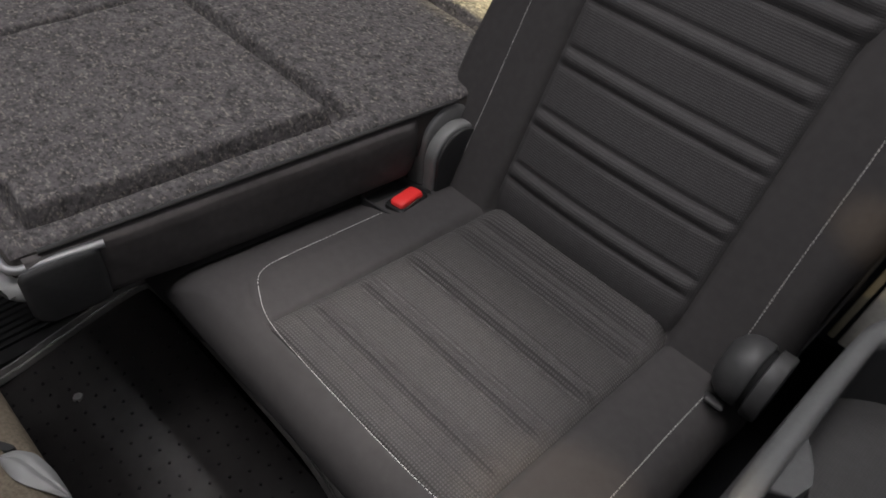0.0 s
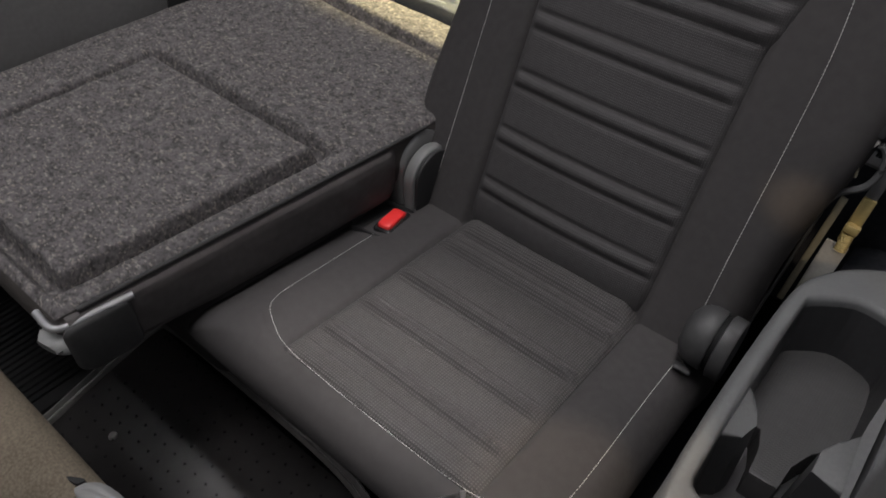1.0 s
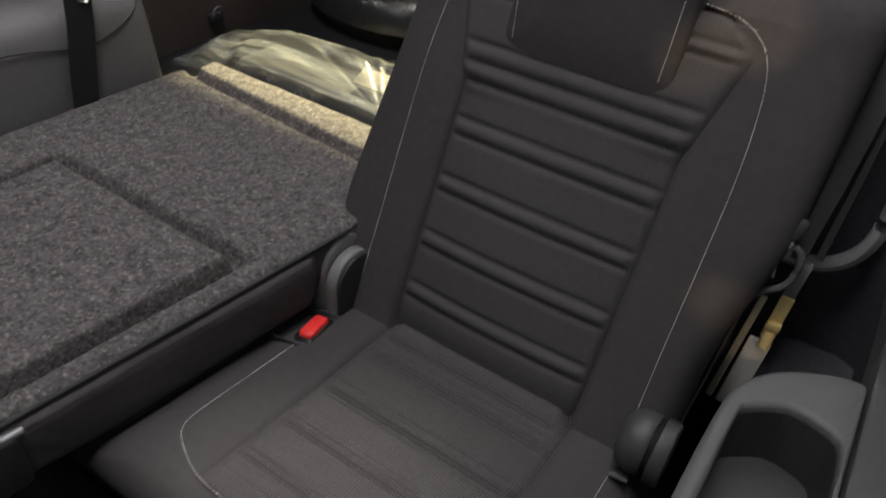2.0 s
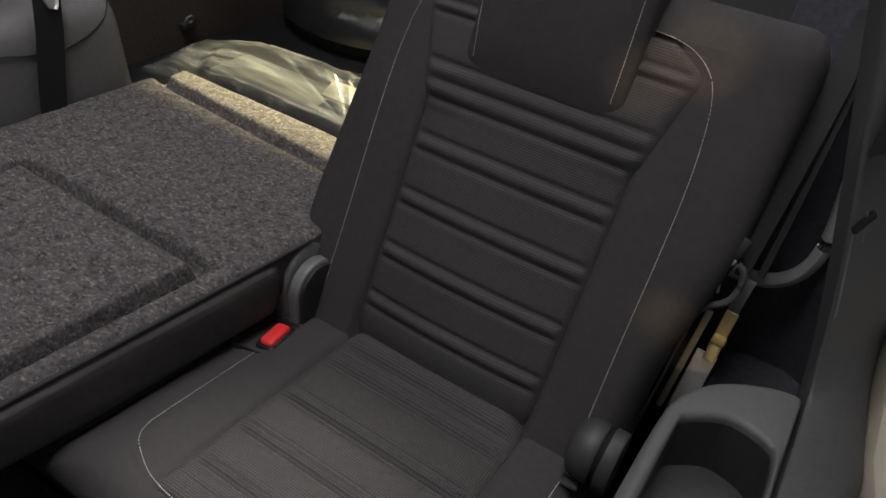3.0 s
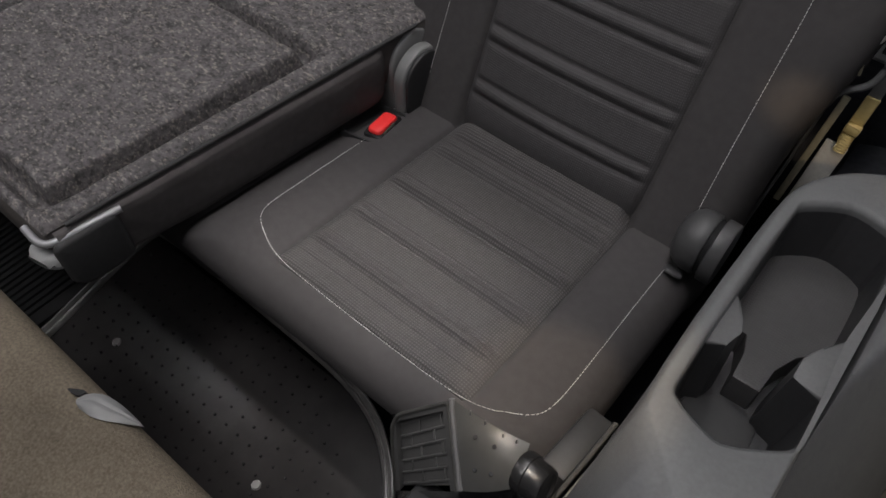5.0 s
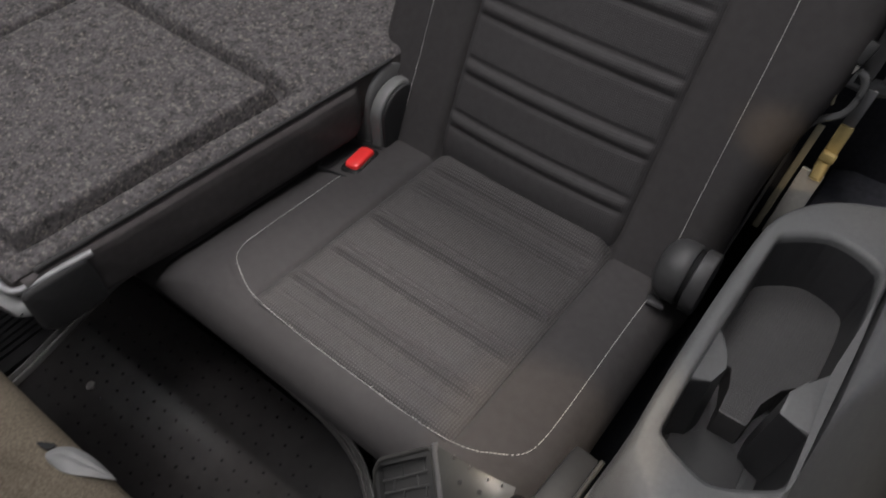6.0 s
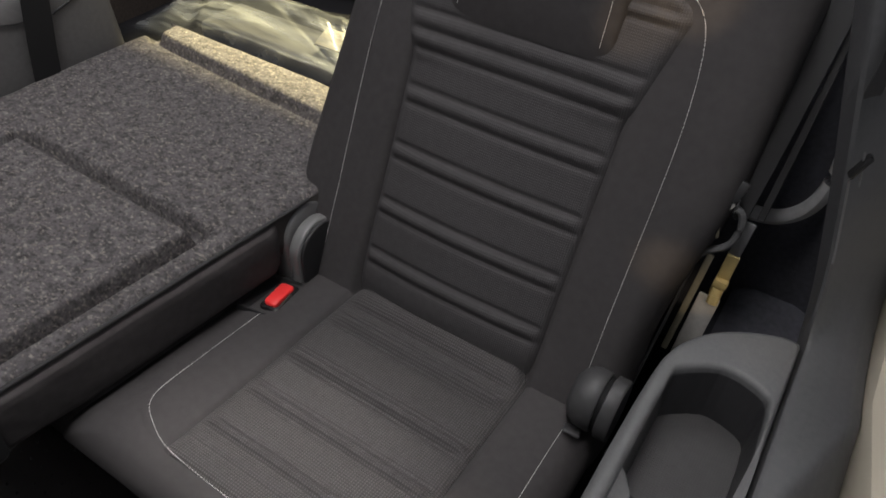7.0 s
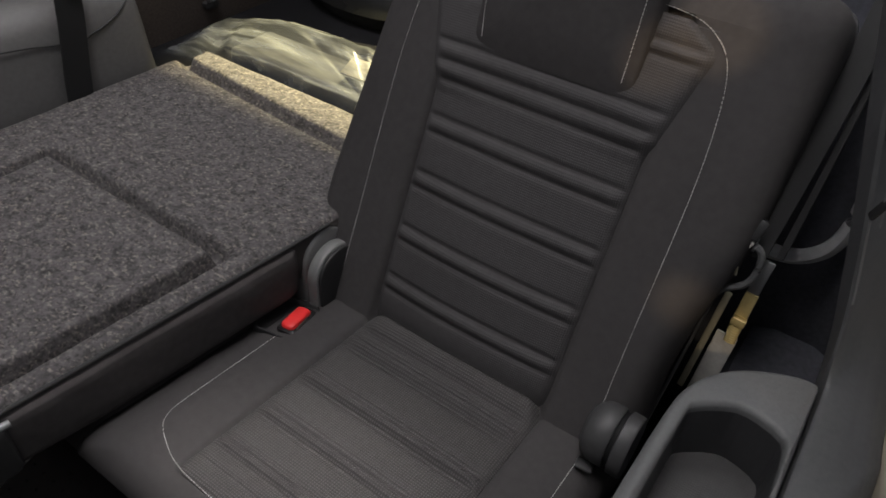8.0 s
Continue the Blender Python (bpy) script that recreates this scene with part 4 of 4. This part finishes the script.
def tie_down():
    t = thing("tie_down_ring", (-0.945, 0.43, 0.52), "small chrome tie down ring on the side lining", "ring")
    ring = [(-0.945 + 0.004 * math.sin(a), 0.430 + 0.011 * math.cos(a), 0.532 + 0.010 * math.sin(a)) for a in (2 * math.pi * k / 24 for k in range(25))]
    part("ring", tube(ring, 0.0026, 8), M_CHROME, t)
    part("base", box((0.020, 0.034, 0.014), (-0.953, 0.430, 0.518), (0, 0, 0), 0.003), M_PLASTIC, t, "black plastic base")
    return t


tie_down()


# ---- floor, liner and mats ----
structure("floor", box((1.6, 2.9, 0.08), (-0.25, -0.25, 0.045), (0, 0, 0), 0.0), M_DARK, "dark carpeted car floor")


def mat_z(y):
    """The mat climbs towards the seat."""
    return 0.25 * 0.012 * math.log(1 + math.exp((y + 0.58) / 0.012))


def floor_mat():
    m = thing("floor_mat", (-0.25, -0.5, 0.086), "black rubber floor mat with studs and raised lip", "floor mat")
    outline = soften([(-0.541, -0.90), (-0.541, -0.45), (-0.535, -0.325), (-0.510, -0.312), (-0.28, -0.311), (-0.10, -0.313), (-0.015, -0.332), (0.032, -0.362), (0.068, -0.395), (0.105, -0.45), (0.11, -0.90)], 2)
    def grown(k, z):
        out = []
        c = Vector((-0.22, -0.6))
        for i, v in enumerate(outline):
            p, q = outline[i - 1], outline[(i + 1) % len(outline)]
            d = (q - p).normalized()
            n = Vector((-d.y, d.x))
            n = n if n.dot(v - c) > 0 else -n
            out.append((v.x + n.x * k, v.y + n.y * k, z + mat_z(v.y + n.y * k)))
        return out
    rings = [grown(0.007, 0.086), grown(0.006, 0.106), grown(0.0045, 0.109), grown(0.0025, 0.109), grown(0.001, 0.106), grown(-0.0005, 0.101), grown(-0.0025, 0.100), grown(-0.004, 0.103), grown(-0.006, 0.1035), grown(-0.008, 0.101), grown(-0.0095, 0.0945)]
    part("mat_edge", loft(rings, True), M_LIP, m, "raised double lip")
    edge = [Vector(v) for v in rings[-1]]
    spans = []
    for y in (-0.875, -0.75, -0.65, -0.58, -0.56, -0.54, -0.50, -0.45, -0.42, -0.40, -0.38, -0.36, -0.345, -0.335, -0.328):
        xs = []
        for p, q in zip(edge, edge[1:] + edge[:1]):
            if (p.y - y) * (q.y - y) < 0:
                xs.append(p.x + (q.x - p.x) * (y - p.y) / (q.y - p.y))
        if len(xs) >= 2:
            spans.append([(min(xs) + (max(xs) - min(xs)) * k / 24, y, 0.094 + mat_z(y)) for k in range(25)])
    part("mat", loft(spans, False), M_MAT, m)
    stud = bmesh.new()
    bmesh.ops.create_cone(stud, cap_ends=True, segments=8, radius1=0.0024, radius2=0.0014, depth=0.003)
    first = part("stud", stud, M_RUBBER, m)
    first.location = (-0.50, -0.335, 0.0955 + mat_z(-0.335))
    first.matrix_parent_inverse = Matrix.Translation((0.25, 0.5, -0.086))
    for j in range(12):
        for i in range(24):
            x, y = -0.515 + 0.0250 * i + (0.0125 if j % 2 else 0), -0.335 - 0.0225 * j
            if x > 0.03 - max(0, (y + 0.45)) * 1.2 or (i, j) == (0, 0):
                continue
            o = first.copy()
            o.location = (x, y, 0.0955 + mat_z(y))
            scene.collection.objects.link(o)
    for x, y in ((-0.432, -0.489), (-0.092, -0.501)):
        c = bmesh.new()
        bmesh.ops.create_cone(c, cap_ends=True, segments=20, radius1=0.0075, radius2=0.0060, depth=0.004, matrix=Matrix.Translation((x, y, 0.0955 + mat_z(y))))
        part("fastener", c, M_LIP, m, "round grey mat fastener")
    return m


floor_mat()


def ribbed_mat():
    m = thing("ribbed_mat", (-0.72, -0.5, 0.086), "black ribbed rubber mat on the car floor", "floor mat")
    part("mat", box((0.30, 0.62, 0.012), (-0.722, -0.60, 0.093), (0, 0, 0), 0.004), M_RIBBED, m)
    rib = box((0.006, 0.56, 0.006), (0, 0, 0), (0, 0, 0), 0.0015)
    first = part("rib", rib, M_RIBBED, m)
    first.matrix_parent_inverse = Matrix.Translation((0.72, 0.5, -0.086))
    first.location = (-0.60, -0.60, 0.101)
    for i in range(1, 18):
        o = first.copy()
        o.location = (-0.60 - 0.014 * i, -0.60, 0.101)
        scene.collection.objects.link(o)
    return m


ribbed_mat()


# ---- the seat in front, folded: felt-covered back ----
def front_seat():
    s = thing("middle_row_seat", (-0.15, -0.75, 0.10), "folded middle row seat covered with brown grey felt", "car seat")

    def felt(u, v):
        x = -0.62 + 0.70 * u
        w = v * 0.42
        # over the top, then rounding down its rear edge
        r = 0.030
        if w < 0.30:
            y, z = -0.899 + w, 0.475
        else:
            a = min((w - 0.30) / r, math.pi / 2)
            y, z = -0.599 + r * math.sin(a), 0.475 - r * (1 - math.cos(a)) - max(0, w - 0.30 - r * math.pi / 2)
        z -= 0.005 * bell(y, -0.637 + 0.55 * (x + 0.1826), 0.004) if w < 0.32 and x < -0.135 else 0
        z += 0.002 * noise.noise((x * 8, w * 8, 0)) + 0.0006 * noise.noise((x * 150, w * 150, 0))
        return Vector((x, y, z))
    part("felt_back", grid(110, 120, felt), M_FELT, s)
    part("body", box((0.66, 0.30, 0.30), (-0.27, -0.77, 0.29), (0, 0, 0), 0.02), M_PLASTIC, s)
    upper = soften([(-0.140, -0.5925, 0.4745), (-0.136, -0.5830, 0.4775), (-0.125, -0.5730, 0.4760), (-0.114, -0.5690, 0.4710), (-0.101, -0.5670, 0.4665), (-0.079, -0.5670, 0.4640)], 2, False)
    lower = soften([(-0.130, -0.5965, 0.4745), (-0.121, -0.5955, 0.4770), (-0.111, -0.5940, 0.4775), (-0.100, -0.5890, 0.4765), (-0.085, -0.5780, 0.4730), (-0.073, -0.5675, 0.4640)], 2, False)
    rings = [[p.lerp(q, w) + Vector((0, 0, 0.0045 * math.sin(math.pi * w) + 0.0012 * noise.noise((p.x * 70, w * 2, 2)) - 0.0022 * bell(w, 0.42 + 6 * (p.x + 0.12), 0.10))) for p, q in zip(upper, lower)] for w in [k / 12 for k in range(13)]]
    rings += [[v + Vector((0, 0, -0.0016)) for v in ring] for ring in reversed(rings)]
    # flat black sheet over the felt, stands for the slit's inner shade
    slit = soften([(-0.155, -0.5925, 0), (-0.148, -0.5870, 0), (-0.136, -0.5800, 0), (-0.137, -0.5885, 0), (-0.145, -0.5915, 0)], 2)
    part("slit", loft([[(v.x, v.y, 0.4790) for v in slit], [(v.x, v.y, 0.470) for v in slit]], True, True, False), M_WEB, s, "black sheet for the dark of a slit in the felt")
    part("plastic_tab", loft(rings, False), M_FLAP, s, "torn grey plastic flap")
    return s


front_seat()


# ---- rubber-booted seat foot in front of the cushion ----
def seat_foot():
    f = thing("rubber_boot", (0.17, -0.42, 0.10), "black ribbed rubber boot standing before the seat", "boot cover")
    a, b, c, d = Vector((0.102, -0.408, 0.472)), Vector((0.155, -0.3835, 0.533)), Vector((0.200, -0.425, 0.475)), Vector((0.122, -0.432, 0.345))
    n = (b - a).cross(d - a).normalized()
    n = n if n.dot(Vector((0.3, -0.6, 1.1)) - a) > 0 else -n
    face = lambda u, v, h=0.0: a.lerp(b, u).lerp(d.lerp(c, u), v) + n * h
    def lip(u, v):
        e = min(u, 1 - u, v * 1.0, 1.0)
        return face(u, v + 0.15 * max(0.0, 1 - u / 0.20) ** 2 * (1 - v), -0.005 if e > 0.10 else 0.002)
    bm = grid(40, 40, lip)
    part("boot_face", bm, M_BOOT, f)
    for j in range(6):
        v = 0.17 + 0.155 * j
        part("rib", tube([face(u, v + 0.05 * (0.5 - u), -0.0042) for u in (0.10, 0.3, 0.5, 0.7, 0.90)], 0.0014, 6), M_BOOT, f)
        for u0 in ((0.30, 0.68) if j % 2 else (0.10, 0.46, 0.80)):
            if j < 5:
                part("rib", tube([face(u0, v + k * 0.155 + 0.05 * (0.5 - u0), -0.0043) for k in (0.0, 0.5, 1.0)], 0.0013, 6), M_BOOT, f)
    rim = [face(u, v, 0.002) for u, v in ((0.02, 1.0), (0.02, 0.6), (0.02, 0.30), (0.035, 0.20), (0.075, 0.11), (0.14, 0.05), (0.22, 0.03), (0.5, 0.025), (0.80, 0.02), (0.94, 0.02), (0.975, 0.035), (0.985, 0.08), (0.985, 0.5), (0.985, 1.0))]
    part("boot_rim", tube(rim, 0.0020, 8), M_RUBBER_GREY, f, "worn grey rim")
    # back and underside of the boot
    g, h = Vector((0.231, -0.366, 0.518)), Vector((0.243, -0.404, 0.512))
    q = Vector((0.0, 0.004, -0.10))
    corner = Vector((0.004, 0, 0.004))
    plate = lambda u, v: (b + corner).lerp(g, u).lerp((c + corner).lerp(h, u), v) - Vector((0, 0, 0.006 * math.sin(math.pi * u) - 0.004 * math.sin(math.pi * v)))
    part("boot_top", grid(24, 18, plate), M_RUBBER_GREY, f, "worn grey rubber sheet with holes")
    # raised black discs stand for the shade inside punched holes
    for u, v in ((0.28, 0.32), (0.56, 0.34), (0.26, 0.74), (0.54, 0.76)):
        hole = bmesh.new()
        bmesh.ops.create_cone(hole, cap_ends=True, segments=14, radius1=0.0021, radius2=0.0021, depth=0.0014, matrix=Matrix.Translation(plate(u, v) + Vector((0, 0, 0.0008))))
        part("hole", hole, M_WEB, f, "black disc for the dark of a punched hole")
    for u, v in ((0.22, 0.04), (0.42, 0.05), (0.66, 0.10), (0.84, 0.10)):
        peg = bmesh.new()
        bmesh.ops.create_cone(peg, cap_ends=True, segments=10, radius1=0.0011, radius2=0.0006, depth=0.008, matrix=Matrix.Translation(plate(u, v) + Vector((0, 0, 0.003))))
        part("peg", peg, M_LEFT, f, "small rubber peg")
    part("edge_band", tube([b.lerp(c, t) + Vector((0.002, 0, 0.003)) for t in (0, 0.3, 0.6, 1.0)], 0.0030, 8), M_LEFT, f, "pale edge band")
    part("boot_side", loft([[v + 0.06 * q for v in (a, b, g, h, c, d)], [v + q for v in (a, b, g, h, c, d)]], True, False, True), M_RUBBER, f, "", False)
    rs = []
    for r, x in ((0.018, 0.238), (0.0195, 0.241), (0.0195, 0.248), (0.0180, 0.2485), (0.0180, 0.262), (0.0168, 0.2645), (0.0140, 0.265), (0.0125, 0.263), (0.005, 0.263)):
        rs.append([(x - 0.25 * r * math.sin(t), -0.388 + r * math.cos(t), 0.514 + r * math.sin(t)) for t in (2 * math.pi * k / 32 for k in range(32))])
    part("pivot_cap", loft(rs, True, True, True), M_RUBBER, f, "black round pivot cap")
    part("post", box((0.05, 0.06, 0.30), (0.17, -0.44, 0.24), (0, 0, 0), 0.008), M_PLASTIC, f)
    part("stop_block", box((0.030, 0.085, 0.16), (0.2555, -0.318, 0.375), (-6, 0, -4), 0.005), M_PLASTIC, f, "dark grey plastic stop block")
    # pale strips stand for the warm-lit bin side and its edges
    for dx, m in ((0.0, M_RUBBER_GREY), (0.008, M_LEFT)):
        part("lit_edge", tube([(0.2745 + dx, -0.272, 0.457), (0.2725 + dx, -0.315, 0.458), (0.2690 + dx, -0.365, 0.456), (0.2670 + dx, -0.42, 0.448)], 0.0026, 8), m, f, "pale strip edge of the lit bin side")
    return f


seat_foot()


# ---- assumed shell of the car, out of view, open at the door, the windows and the tailgate ----
# roof panels and their opening are made up, set to shape the light
structure("roof_blocker", box((1.40, 0.40, 0.04), (-0.26, 0.90, 1.66), (0, 0, 0), 0.01), M_ROOF, "unseen grey roof panel placed to cut the light")
structure("roof_blocker_right", box((0.10, 2.12, 0.04), (0.39, -0.36, 1.66), (0, 0, 0), 0.01), M_ROOF, "unseen grey edge of an assumed roof opening")
structure("roof_blocker_left", box((0.08, 2.12, 0.04), (-0.92, -0.36, 1.66), (0, 0, 0), 0.01), M_ROOF, "unseen grey edge of an assumed roof opening")
structure("roof_blocker_front", box((1.40, 0.33, 0.04), (-0.26, -1.585, 1.66), (0, 0, 0), 0.01), M_ROOF, "unseen grey roof panel over the front")
structure("wall_left_upper", box((0.05, 2.9, 0.06), (-0.95, -0.25, 1.65), (0, 0, 0), 0.01), M_ROOF, "unseen grey lining under the roof edge")
structure("pillar_left", box((0.06, 0.14, 0.80), (-0.96, 0.50, 1.22), (0, 0, 0), 0.01), M_ROOF, "grey pillar lining")
structure("wall_rear", box((1.4, 0.05, 0.72), (-0.26, 1.16, 0.40), (0, 0, 0), 0.01), M_TRIM_DARK, "dark tailgate lining")
structure("wall_front", box((1.4, 0.05, 0.95), (-0.26, -1.70, 0.50), (0, 0, 0), 0.01), M_TRIM_DARK, "dark front bulkhead")
# unseen pillars, added to carry the roof panels
structure("pillar_rear_right", box((0.06, 0.08, 0.90), (0.40, 1.13, 1.20), (0, 0, 0), 0.01), M_ROOF, "grey rear pillar lining")
structure("pillar_rear_left", box((0.06, 0.08, 0.90), (-0.93, 1.13, 1.20), (0, 0, 0), 0.01), M_ROOF, "grey rear pillar lining")
structure("pillar_front_right", box((0.06, 0.06, 0.68), (0.40, -1.69, 1.30), (0, 0, 0), 0.01), M_ROOF, "grey front pillar lining")
structure("pillar_front_left", box((0.06, 0.06, 0.68), (-0.92, -1.69, 1.30), (0, 0, 0), 0.01), M_ROOF, "grey front pillar lining")
structure("ground", box((14.0, 14.0, 0.05), (0, 0, -0.023), (0, 0, 0), 0.0), M_CONCRETE, "grey concrete hall floor under the car", False)
